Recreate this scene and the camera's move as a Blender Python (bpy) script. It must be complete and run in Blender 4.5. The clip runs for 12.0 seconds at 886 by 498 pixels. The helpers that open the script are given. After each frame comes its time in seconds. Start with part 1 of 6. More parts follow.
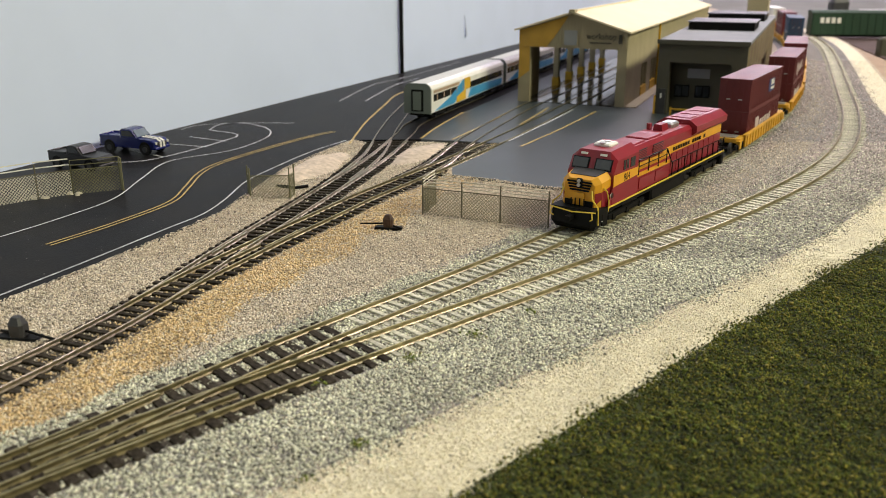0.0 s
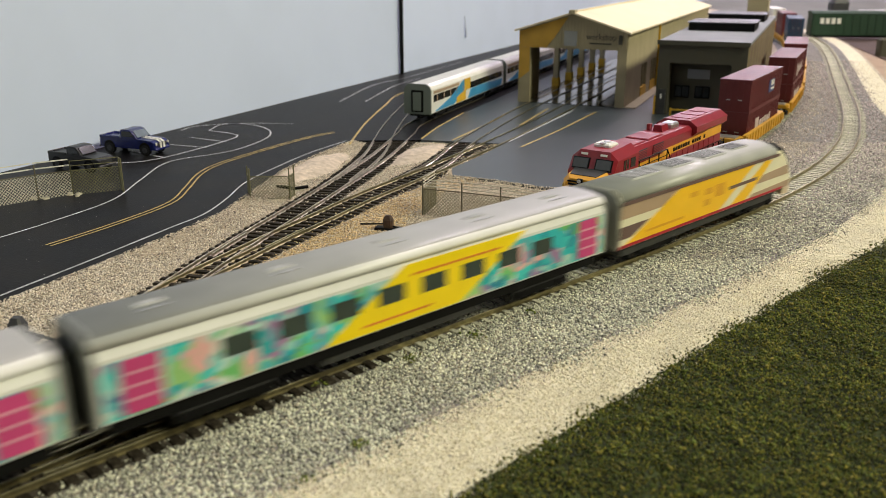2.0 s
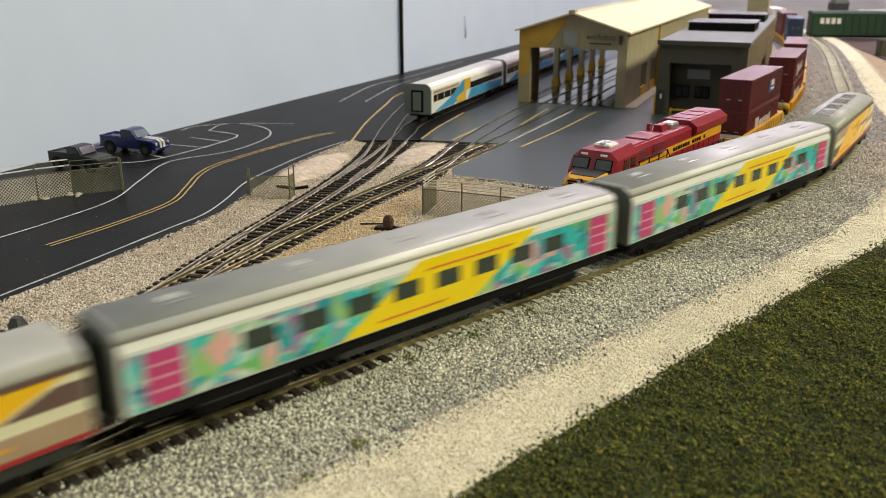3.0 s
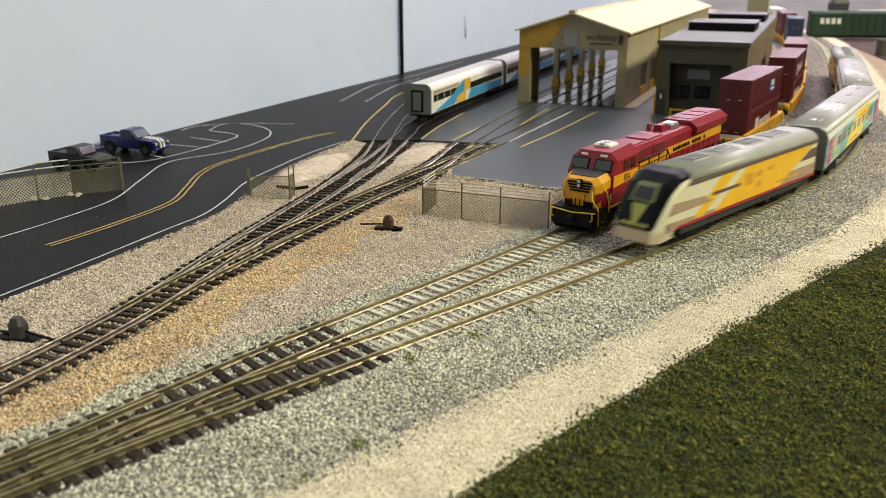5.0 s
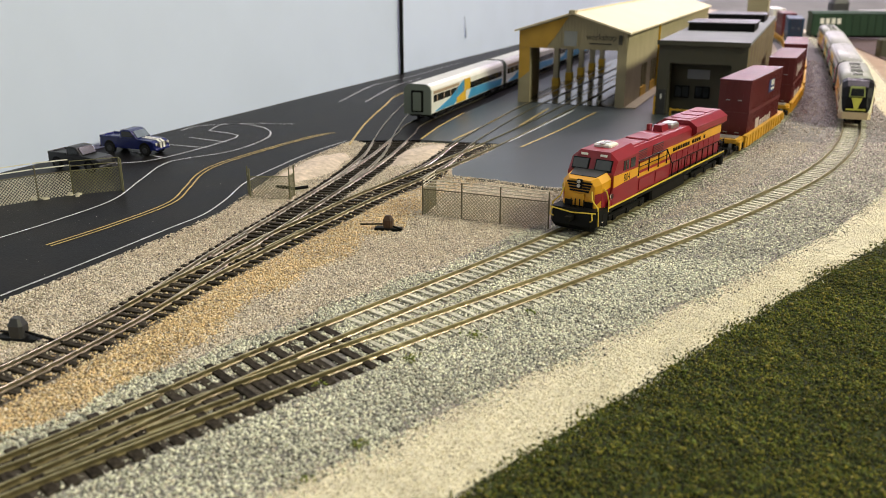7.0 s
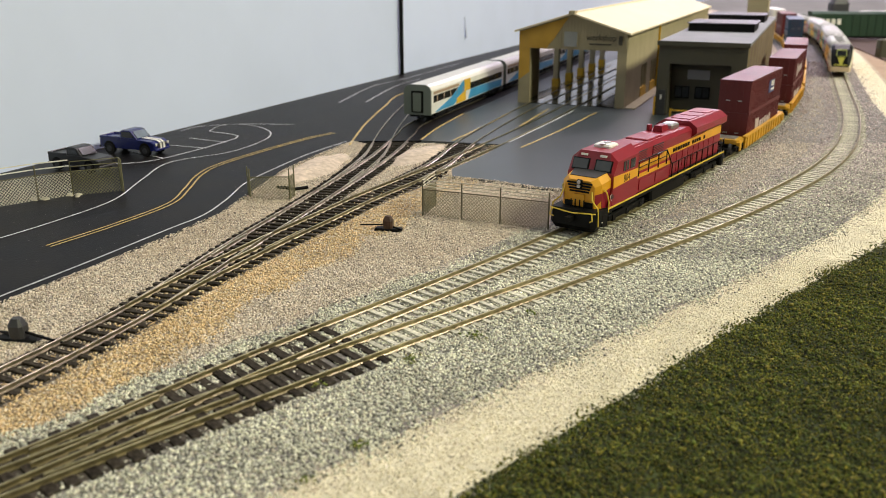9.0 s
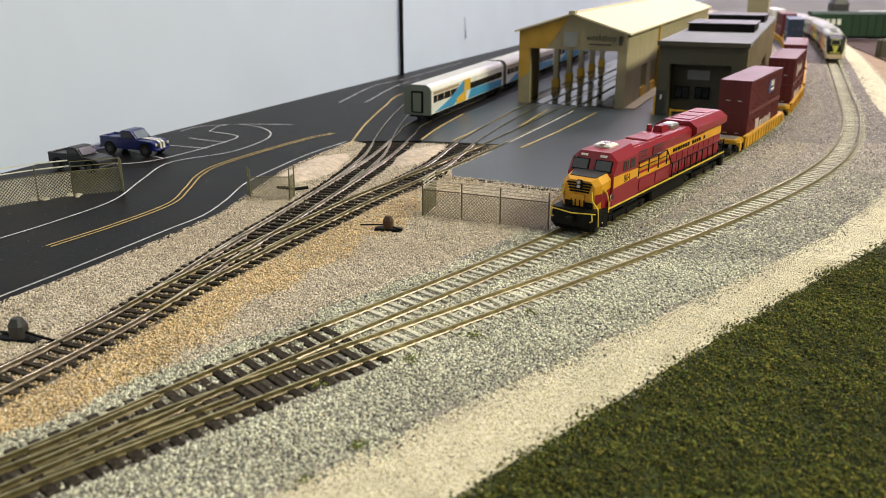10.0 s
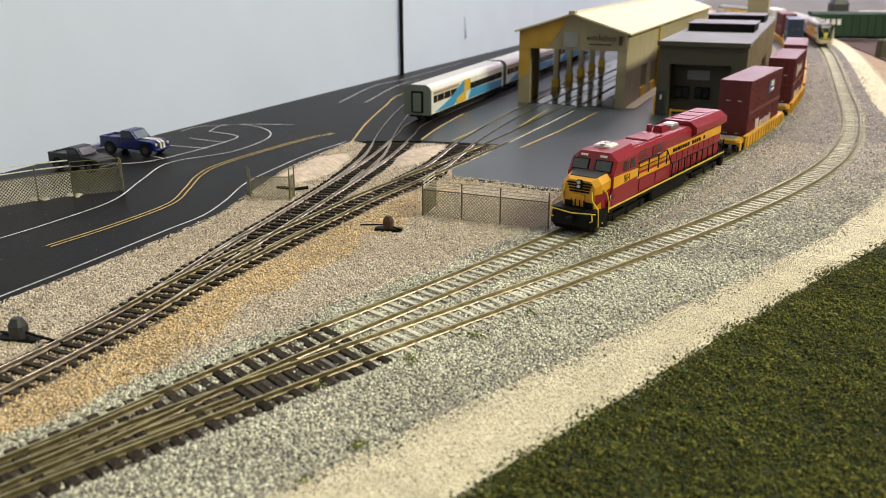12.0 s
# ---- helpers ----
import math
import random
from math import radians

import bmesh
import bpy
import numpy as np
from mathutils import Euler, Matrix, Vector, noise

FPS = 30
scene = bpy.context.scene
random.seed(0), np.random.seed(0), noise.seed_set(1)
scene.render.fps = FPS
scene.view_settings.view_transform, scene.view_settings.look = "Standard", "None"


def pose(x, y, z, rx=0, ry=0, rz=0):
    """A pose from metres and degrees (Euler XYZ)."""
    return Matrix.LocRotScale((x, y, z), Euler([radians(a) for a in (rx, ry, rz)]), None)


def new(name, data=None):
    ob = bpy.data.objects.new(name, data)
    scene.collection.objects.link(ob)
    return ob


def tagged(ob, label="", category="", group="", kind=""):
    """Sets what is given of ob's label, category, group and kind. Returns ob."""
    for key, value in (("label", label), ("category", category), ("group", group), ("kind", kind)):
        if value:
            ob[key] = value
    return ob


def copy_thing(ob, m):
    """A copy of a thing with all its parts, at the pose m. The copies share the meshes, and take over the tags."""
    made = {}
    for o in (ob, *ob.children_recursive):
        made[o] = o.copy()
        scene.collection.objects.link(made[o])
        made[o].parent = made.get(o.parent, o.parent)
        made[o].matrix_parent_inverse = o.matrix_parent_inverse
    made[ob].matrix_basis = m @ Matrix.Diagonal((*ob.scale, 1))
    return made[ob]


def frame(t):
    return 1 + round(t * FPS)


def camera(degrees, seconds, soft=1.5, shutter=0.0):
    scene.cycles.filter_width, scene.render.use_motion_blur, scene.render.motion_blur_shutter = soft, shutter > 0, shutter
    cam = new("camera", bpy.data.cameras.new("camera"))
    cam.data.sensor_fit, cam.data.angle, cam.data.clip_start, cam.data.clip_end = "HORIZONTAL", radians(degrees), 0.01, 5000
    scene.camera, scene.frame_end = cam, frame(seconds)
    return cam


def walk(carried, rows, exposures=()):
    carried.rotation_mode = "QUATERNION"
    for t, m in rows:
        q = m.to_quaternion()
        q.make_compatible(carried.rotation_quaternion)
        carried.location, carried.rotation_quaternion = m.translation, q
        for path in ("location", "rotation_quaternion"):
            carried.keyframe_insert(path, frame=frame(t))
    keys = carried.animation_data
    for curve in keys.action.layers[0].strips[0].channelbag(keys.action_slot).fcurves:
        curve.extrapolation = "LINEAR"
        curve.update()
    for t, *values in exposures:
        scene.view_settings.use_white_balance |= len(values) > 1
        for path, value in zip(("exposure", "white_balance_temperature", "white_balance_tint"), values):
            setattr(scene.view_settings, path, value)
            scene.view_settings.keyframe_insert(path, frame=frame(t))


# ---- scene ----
# Model railway in 1:160, built at its true (model) size in metres.
cam = camera(55.15, 12.0, soft=0.7, shutter=0.8)
EYE_Z, TILT = 0.0920, 18.39
walk(cam, [(t, pose(0, 0, EYE_Z, 90 - TILT - d, 0, 0)) for t, d in
           ((0.0, 0.095), (0.5, 0.062), (3.0, 0.055), (5.0, 0.05), (7.2, 0.045), (9.0, 0.012), (12.0, 0.0))],
     exposures=((0.0, 0.17), (2.0, 0.07), (5.0, 0.21), (7.0, 0.24), (9.0, 0.24), (12.0, 0.24)))
cam.data.dof.use_dof = True
cam.data.dof.focus_distance = 0.31
cam.data.dof.aperture_fstop = 27.0

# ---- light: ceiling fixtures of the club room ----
world = bpy.data.worlds.new("room_air")
world.use_nodes = True
scene.world = world
world.node_tree.nodes["Background"].inputs[0].default_value = (0.75, 0.78, 0.9, 1)
world.node_tree.nodes["Background"].inputs[1].default_value = 0.05


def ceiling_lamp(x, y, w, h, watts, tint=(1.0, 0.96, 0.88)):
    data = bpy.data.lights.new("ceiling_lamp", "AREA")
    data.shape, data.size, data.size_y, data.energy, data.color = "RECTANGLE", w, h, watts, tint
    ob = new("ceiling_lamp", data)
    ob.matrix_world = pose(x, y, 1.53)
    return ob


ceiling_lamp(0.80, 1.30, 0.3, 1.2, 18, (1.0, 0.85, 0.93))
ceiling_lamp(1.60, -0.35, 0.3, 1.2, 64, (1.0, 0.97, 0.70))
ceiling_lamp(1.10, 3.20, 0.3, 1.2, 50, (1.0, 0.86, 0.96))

# ---- materials ----


def mat(name, color, rough=0.6, metal=0.0, vary=0.15, scale=300.0, bump=0.0, bump_scale=900.0, tint=None, island=0.0, obj_random=0.0, spec=0.5, second=0.5):
    """A surface with two sizes of colour variation, grain relief and, if asked, a shade of its own for each piece."""
    m = bpy.data.materials.new(name)
    m.use_nodes = True
    nt = m.node_tree
    b = nt.nodes["Principled BSDF"]
    b.inputs["Roughness"].default_value = rough
    b.inputs["Metallic"].default_value = metal
    b.inputs["Specular IOR Level"].default_value = spec
    tc = nt.nodes.new("ShaderNodeTexCoord")
    fine = nt.nodes.new("ShaderNodeTexNoise")
    fine.inputs["Scale"].default_value = scale
    fine.inputs["Detail"].default_value = 4
    wide = nt.nodes.new("ShaderNodeTexNoise")
    wide.inputs["Scale"].default_value = scale * 0.12
    wide.inputs["Detail"].default_value = 3
    for n in (fine, wide):
        nt.links.new(tc.outputs["Object"], n.inputs["Vector"])
    ramp = nt.nodes.new("ShaderNodeValToRGB")
    other = tint or tuple(c * (1 - vary) for c in color)
    ramp.color_ramp.elements[0].position, ramp.color_ramp.elements[1].position = 0.35, 0.65
    ramp.color_ramp.elements[0].color = (*other, 1)
    ramp.color_ramp.elements[1].color = (*color, 1)
    nt.links.new(fine.outputs["Fac"], ramp.inputs["Fac"])
    hsv = nt.nodes.new("ShaderNodeHueSaturation")
    nt.links.new(ramp.outputs["Color"], hsv.inputs["Color"])
    val = nt.nodes.new("ShaderNodeMapRange")
    val.inputs["From Min"].default_value, val.inputs["From Max"].default_value = 0.3, 0.7
    val.inputs["To Min"].default_value, val.inputs["To Max"].default_value = 1 - vary * second, 1 + vary * second
    nt.links.new(wide.outputs["Fac"], val.inputs["Value"])
    last = val.outputs["Result"]
    if island or obj_random:
        if island:
            r = nt.nodes.new("ShaderNodeNewGeometry").outputs["Random Per Island"]
        else:
            r = nt.nodes.new("ShaderNodeObjectInfo").outputs["Random"]
        k = island or obj_random
        mr = nt.nodes.new("ShaderNodeMapRange")
        mr.inputs["To Min"].default_value, mr.inputs["To Max"].default_value = 1 - k, 1 + k
        nt.links.new(r, mr.inputs["Value"])
        mul = nt.nodes.new("ShaderNodeMath")
        mul.operation = "MULTIPLY"
        nt.links.new(last, mul.inputs[0])
        nt.links.new(mr.outputs["Result"], mul.inputs[1])
        last = mul.outputs[0]
    nt.links.new(last, hsv.inputs["Value"])
    nt.links.new(hsv.outputs["Color"], b.inputs["Base Color"])
    if bump:
        bn = nt.nodes.new("ShaderNodeTexNoise")
        bn.inputs["Scale"].default_value = bump_scale
        bn.inputs["Detail"].default_value = 3
        nt.links.new(tc.outputs["Object"], bn.inputs["Vector"])
        bp = nt.nodes.new("ShaderNodeBump")
        bp.inputs["Strength"].default_value = bump
        bp.inputs["Distance"].default_value = 0.0004
        nt.links.new(bn.outputs["Fac"], bp.inputs["Height"])
        nt.links.new(bp.outputs["Normal"], b.inputs["Normal"])
    return m


def grains(name, colors, rough=0.85, vary=0.25, scale=1500.0):
    """Loose grains: each takes one of the colours."""
    m = mat(name, colors[0], rough, vary=vary, scale=scale)
    nt = m.node_tree
    ramp = nt.nodes.new("ShaderNodeValToRGB")
    ramp.color_ramp.interpolation = "CONSTANT"
    els = ramp.color_ramp.elements
    while len(els) < len(colors):
        els.new(0.5)
    for i, (e, c) in enumerate(zip(els, colors)):
        e.position, e.color = i / len(colors), (*c, 1)
    geo = nt.nodes.new("ShaderNodeNewGeometry")
    nt.links.new(geo.outputs["Random Per Island"], ramp.inputs["Fac"])
    hsv = [n for n in nt.nodes if n.type == "HUE_SAT"][0]
    nt.links.new(ramp.outputs["Color"], hsv.inputs["Color"])
    return m


WALL = mat("wall_paint", (0.68, 0.77, 1.0), 0.7, vary=0.05, scale=12, bump=0.05, bump_scale=60)
FAR_WALL = mat("white_far_wall", (0.80, 0.80, 0.80), 0.8, vary=0.06, scale=6)
ROOM = mat("room_paint", (0.11, 0.105, 0.10), 0.8, vary=0.06, scale=6)
CEIL = mat("ceiling_board", (0.26, 0.255, 0.25), 0.9, vary=0.05, scale=20)
CARPET = mat("carpet", (0.16, 0.13, 0.12), 0.95, vary=0.3, scale=80)
ASPHALT = mat("asphalt_paint", (0.007, 0.007, 0.009), 0.38, vary=0.3, scale=45, tint=(0.011, 0.0095, 0.009), bump=0.15, bump_scale=1400, spec=0.05, second=0.9)
PAD = mat("concrete_pad_paint", (0.040, 0.051, 0.058), 0.34, vary=0.14, scale=40, bump=0.06, bump_scale=1200)
WHITE_LINE = mat("white_road_paint", (0.62, 0.63, 0.65), 0.6, vary=0.35, scale=500)
YELLOW_LINE = mat("yellow_road_paint", (0.55, 0.40, 0.13), 0.6, vary=0.35, scale=500)
SOIL = mat("tan_soil", (0.54, 0.45, 0.33), 0.95, vary=0.45, scale=900, bump=0.9, bump_scale=1300)
GREY_BED = mat("grey_ballast_bed", (0.27, 0.25, 0.235), 0.95, vary=0.55, scale=1100, bump=1.0, bump_scale=1300)
YARD_BED = mat("grimy_yard_bed", (0.085, 0.070, 0.055), 0.95, vary=0.5, scale=900, bump=0.9, bump_scale=1300)
CREAM_BED = mat("cream_sand_bed", (0.76, 0.70, 0.52), 0.95, vary=0.25, scale=1200, bump=0.7, bump_scale=1800)
TURF = mat("turf_bed", (0.044, 0.060, 0.008), 0.95, vary=0.75, scale=700, bump=1.0, bump_scale=1100)
GREY_GRAIN = grains("grey_ballast", [(0.64, 0.65, 0.52), (0.42, 0.43, 0.36), (0.80, 0.80, 0.64), (0.15, 0.15, 0.13), (0.88, 0.87, 0.70), (0.54, 0.49, 0.38), (0.70, 0.70, 0.57), (0.28, 0.28, 0.24)], vary=0.3, scale=400.0)
PINK_GRAIN = grains("pinkish_grey_ballast", [(0.60, 0.51, 0.49), (0.46, 0.39, 0.38), (0.70, 0.61, 0.58), (0.26, 0.22, 0.215), (0.76, 0.67, 0.64), (0.54, 0.45, 0.42), (0.64, 0.55, 0.53), (0.36, 0.31, 0.30)], vary=0.3, scale=400.0)
TAN_GRAIN = grains("tan_ballast", [(0.74, 0.54, 0.28), (0.64, 0.46, 0.24), (0.82, 0.64, 0.38), (0.48, 0.34, 0.17), (0.78, 0.66, 0.46), (0.70, 0.55, 0.32), (0.30, 0.22, 0.13)])
BUFF_GRAIN = grains("buff_ballast", [(0.72, 0.64, 0.52), (0.64, 0.55, 0.44), (0.82, 0.76, 0.65), (0.44, 0.39, 0.32), (0.70, 0.59, 0.46), (0.78, 0.70, 0.58), (0.24, 0.21, 0.18)])
CREAM_GRAIN = grains("cream_sand", [(0.85, 0.79, 0.60), (0.77, 0.70, 0.51), (0.91, 0.87, 0.70), (0.62, 0.55, 0.39)])
TURF_GRAIN = grains("turf_foam", [(0.080, 0.100, 0.010), (0.118, 0.130, 0.012), (0.028, 0.036, 0.005), (0.195, 0.178, 0.018), (0.056, 0.083, 0.010), (0.092, 0.082, 0.012), (0.018, 0.022, 0.004)], 0.95, 0.6, 280.0)
TURF_LUMP = grains("turf_lumps", [(0.15, 0.16, 0.018), (0.21, 0.18, 0.03), (0.10, 0.13, 0.014), (0.06, 0.08, 0.01)], 0.95, 0.5, 400.0)
RAIL = mat("nickel_silver_rail", (0.48, 0.42, 0.24), 0.30, 0.88, vary=0.3, scale=400)
RAIL_DULL = mat("weathered_rail", (0.50, 0.44, 0.32), 0.30, 0.85, vary=0.4, scale=400)
TIE_BLACK = mat("black_tie", (0.016, 0.013, 0.010), 0.7, vary=0.6, scale=800, tint=(0.05, 0.042, 0.032), obj_random=0.4, spec=0.06)
TIE_PALE = mat("dusty_tie", (0.62, 0.60, 0.48), 0.9, vary=0.4, scale=900, obj_random=0.2)
BLACK = mat("black_plastic", (0.007, 0.007, 0.007), 0.5, vary=0.3, scale=300, spec=0.12)
DARK = mat("dark_grey_plastic", (0.045, 0.045, 0.048), 0.5, vary=0.3, scale=300)
WOOD = mat("plywood", (0.35, 0.24, 0.14), 0.7, vary=0.25, scale=40)

# ---- mesh helpers ----


class Geo:
    """Vertices and faces of one mesh."""

    def __init__(self):
        self.v, self.f = [], []

    def add(self, v, f):
        k = len(self.v)
        self.v += [tuple(p) for p in v]
        self.f += [tuple(i + k for i in q) for q in f]
        return self

    def box(self, x0, x1, y0, y1, z0, z1, c=0.0):
        """A box; c bevels the four upright edges and the top."""
        if c:
            return self.loft([(ring(x0, x1, y0, y1, c), z0), (ring(x0, x1, y0, y1, c), z1 - c), (ring(x0 + c, x1 - c, y0 + c, y1 - c, c * 0.5), z1)])
        v = [(x, y, z) for z in (z0, z1) for x, y in ((x0, y0), (x1, y0), (x1, y1), (x0, y1))]
        return self.add(v, [(3, 2, 1, 0), (4, 5, 6, 7), (0, 1, 5, 4), (1, 2, 6, 5), (2, 3, 7, 6), (3, 0, 4, 7)])

    def loft(self, rings):
        """Rings of (x, y) points at heights z, counter-clockwise, capped."""
        n = len(rings[0][0])
        v = [(x, y, z) for r, z in rings for x, y in r]
        f = [tuple(range(n - 1, -1, -1)), tuple(range((len(rings) - 1) * n, len(rings) * n))]
        for k in range(len(rings) - 1):
            f += [(k * n + i, k * n + (i + 1) % n, (k + 1) * n + (i + 1) % n, (k + 1) * n + i) for i in range(n)]
        return self.add(v, f)

    def along_y(self, sections):
        """Sections (y, [(x, z), ...]) skinned along y, capped."""
        n = len(sections[0][1])
        v = [(x, y, z) for y, s in sections for x, z in s]
        f = [tuple(range(n)), tuple(reversed(range((len(sections) - 1) * n, len(sections) * n)))]
        for k in range(len(sections) - 1):
            f += [(k * n + i, (k + 1) * n + i, (k + 1) * n + (i + 1) % n, k * n + (i + 1) % n) for i in range(n)]
        return self.add(v, f)

    def cyl(self, a, b, r, n=8, r2=None):
        a, b = Vector(a), Vector(b)
        d = (b - a).normalized()
        u = d.orthogonal().normalized()
        w = d.cross(u)
        v = []
        for q, rr in ((a, r), (b, r if r2 is None else r2)):
            v += [q + rr * (math.cos(2 * math.pi * i / n) * u + math.sin(2 * math.pi * i / n) * w) for i in range(n)]
        f = [(i, (i + 1) % n, n + (i + 1) % n, n + i) for i in range(n)] + [tuple(reversed(range(n))), tuple(range(n, 2 * n))]
        return self.add(v, f)

    def rod(self, pts, r, n=6):
        for a, b in zip(pts[:-1], pts[1:]):
            self.cyl(a, b, r, n)
        return self

    def slab(self, outline, z0, z1):
        return self.loft([(outline, z0), (outline, z1)])

    def plate(self, pts, t, n):
        """A flat polygon with thickness t along n."""
        n = Vector(n).normalized() * t
        k = len(pts)
        v = [Vector(p) for p in pts] + [Vector(p) + n for p in pts]
        f = [tuple(reversed(range(k))), tuple(range(k, 2 * k))] + [(i, (i + 1) % k, k + (i + 1) % k, k + i) for i in range(k)]
        return self.add(v, f)

    def data(self, name, material, smooth=False):
        me = bpy.data.meshes.new(name)
        me.from_pydata(self.v, [], self.f)
        bm = bmesh.new()
        bm.from_mesh(me)
        bmesh.ops.recalc_face_normals(bm, faces=bm.faces)
        bm.to_mesh(me)
        bm.free()
        me.materials.append(material)
        if smooth:
            for q in me.polygons:
                q.use_smooth = True
        return me


def ring(x0, x1, y0, y1, c):
    return [(x0 + c, y0), (x1 - c, y0), (x1, y0 + c), (x1, y1 - c), (x1 - c, y1), (x0 + c, y1), (x0, y1 - c), (x0, y0 + c)]


def part(name, g, material, parent, label="", smooth=False):
    ob = new(name, g.data(name, material, smooth))
    ob.parent = parent
    return tagged(ob, label)


def thing(name, m, label, category, group="", kind=""):
    ob = new(name)
    ob.empty_display_size = 0.01
    ob.matrix_world = m
    return tagged(ob, label, category, group, kind)


def solid(name, g, material, label, category="", group="", kind="", m=None, smooth=False):
    ob = new(name, g.data(name, material, smooth))
    if m is not None:
        ob.matrix_world = m
    return tagged(ob, label, category, group, kind)


# ---- lines on the plan ----


class Path:
    """A smooth line through plan points, by length; s = 0 at the point numbered zero."""

    def __init__(self, pts, zero=0):
        P = [Vector((*q, 0)) for q in pts]
        P = [2 * P[0] - P[1]] + P + [2 * P[-1] - P[-2]]
        out, marks = [], []
        for i in range(1, len(P) - 2):
            a, b, c, d = P[i - 1:i + 3]
            marks.append(len(out))
            for k in range(16):
                t = k / 16
                out.append(0.5 * (2 * b + (c - a) * t + (2 * a - 5 * b + 4 * c - d) * t * t + (3 * b - a - 3 * c + d) * t ** 3))
        marks.append(len(out))
        out.append(P[-2])
        self.p = np.array([(v.x, v.y) for v in out])
        self.s = np.concatenate([[0], np.cumsum(np.hypot(*np.diff(self.p, axis=0).T))])
        self.s -= self.s[marks[zero]]

    def at(self, s):
        """Place and heading (unit vector) at length s, straight on past the ends."""
        def place(q):
            if q < self.s[0]:
                d = self.p[1] - self.p[0]
                return self.p[0] + d / np.hypot(*d) * (q - self.s[0])
            if q > self.s[-1]:
                d = self.p[-1] - self.p[-2]
                return self.p[-1] + d / np.hypot(*d) * (q - self.s[-1])
            return np.array([np.interp(q, self.s, self.p[:, 0]), np.interp(q, self.s, self.p[:, 1])])
        a, b = place(s - 0.002), place(s + 0.002)
        d = (b - a) / np.hypot(*(b - a))
        return place(s), d

    def side(self, s, off):
        """The point off metres to the right of the line."""
        p, d = self.at(s)
        return (p[0] + off * d[1], p[1] - off * d[0])

    def away(self, Q):
        """Signed distance to the right of the line and length along it, for many points."""
        S, D = np.empty(len(Q)), np.empty(len(Q))
        P, T = self.p, np.gradient(self.p, axis=0)
        T /= np.hypot(T[:, 0], T[:, 1])[:, None]
        P, T, SS = P[::4], T[::4], self.s[::4]
        for k in range(0, len(Q), 4000):
            q = Q[k:k + 4000]
            d2 = ((q[:, None, :] - P[None]) ** 2).sum(2)
            i = d2.argmin(1)
            v = q - P[i]
            D[k:k + 4000] = v[:, 0] * T[i, 1] - v[:, 1] * T[i, 0]
            S[k:k + 4000] = SS[i] + (v * T[i]).sum(1)
        D[(S < self.s[0] - 0.001) | (S > self.s[-1] + 0.001)] = 9.0
        return D, S


MAIN = Path([(-0.62, -0.45), (-0.40, -0.205), (-0.25, -0.04), (-0.1670, 0.05), (-0.1213, 0.10), (-0.0815, 0.14), (-0.0501, 0.17), (-0.0176, 0.20), (0.0156, 0.23), (0.0488, 0.26), (0.0916, 0.30),
             (0.1312, 0.34), (0.1664, 0.38), (0.1964, 0.42), (0.2212, 0.46), (0.2424, 0.50), (0.2656, 0.55), (0.2866, 0.60), (0.3103, 0.66),
             (0.3381, 0.73), (0.3659, 0.80), (0.4051, 0.90), (0.4431, 1.0), (0.4770, 1.1), (0.5050, 1.2), (0.525, 1.3), (0.533, 1.4), (0.530, 1.5), (0.50, 1.65), (0.44, 1.80), (0.34, 1.93), (0.2, 2.02)], zero=3)
SIDING = Path([(-0.1213, 0.10), (-0.1015, 0.1225), (-0.0845, 0.1424), (-0.0733, 0.1555), (-0.0545, 0.1795), (-0.0384, 0.199), (-0.0199, 0.220), (-0.002, 0.240), (0.0155, 0.26), (0.0323, 0.28), (0.0485, 0.30), (0.0642, 0.32),
               (0.0940, 0.3600), (0.1280, 0.4090), (0.1625, 0.4620), (0.1975, 0.5190), (0.2310, 0.5810), (0.2580, 0.637), (0.2930, 0.720), (0.330, 0.81), (0.3698, 0.9137), (0.4078, 1.0137), (0.440, 1.12), (0.472, 1.25), (0.490, 1.38), (0.485, 1.52), (0.45, 1.68)])
YARD_A = Path([(-0.1230, 0.1450), (-0.1045, 0.1810), (-0.0945, 0.2035), (-0.0868, 0.2240), (-0.0810, 0.2445), (-0.0748, 0.2700), (-0.0675, 0.2970), (-0.0600, 0.3230), (-0.0505, 0.3580), (-0.0425, 0.3930), (-0.0360, 0.4330), (-0.0340, 0.4680), (-0.0320, 0.5080), (-0.0265, 0.5700), (-0.016, 0.64), (0.01, 0.72)])
YARD_B = Path([(-0.0600, 0.3230), (-0.0505, 0.3580), (-0.0415, 0.3910), (-0.0330, 0.4260), (-0.0270, 0.4580), (-0.0215, 0.4900), (-0.0150, 0.5275), (0.0206, 0.6220), (0.0572, 0.7160), (0.116, 0.865), (0.17, 1.0)])
YARD_C = Path([(-0.0868, 0.2240), (-0.0785, 0.2480), (-0.0690, 0.2700), (-0.0585, 0.2940), (-0.0465, 0.3190), (-0.0330, 0.3480), (-0.0160, 0.3790), (-0.0010, 0.4060), (0.0150, 0.4370), (0.0300, 0.4660), (0.052, 0.512), (0.075, 0.563), (0.105, 0.632), (0.2, 0.85)])
YARD_D = Path([(-0.0160, 0.3790), (-0.0035, 0.4080), (0.0040, 0.4330), (0.0110, 0.4600), (0.030, 0.515), (0.055, 0.580), (0.085, 0.65), (0.17, 0.85)])
BACK_DIR = 23.6  # heading of the backdrop wall, degrees from +y towards +x
# ---- room ----
g = Geo()
wd = Vector((math.sin(radians(BACK_DIR)), math.cos(radians(BACK_DIR)), 0))
wn = Vector((-wd.y, wd.x, 0))
W0 = Vector((-0.1610, 0.5020, 0))


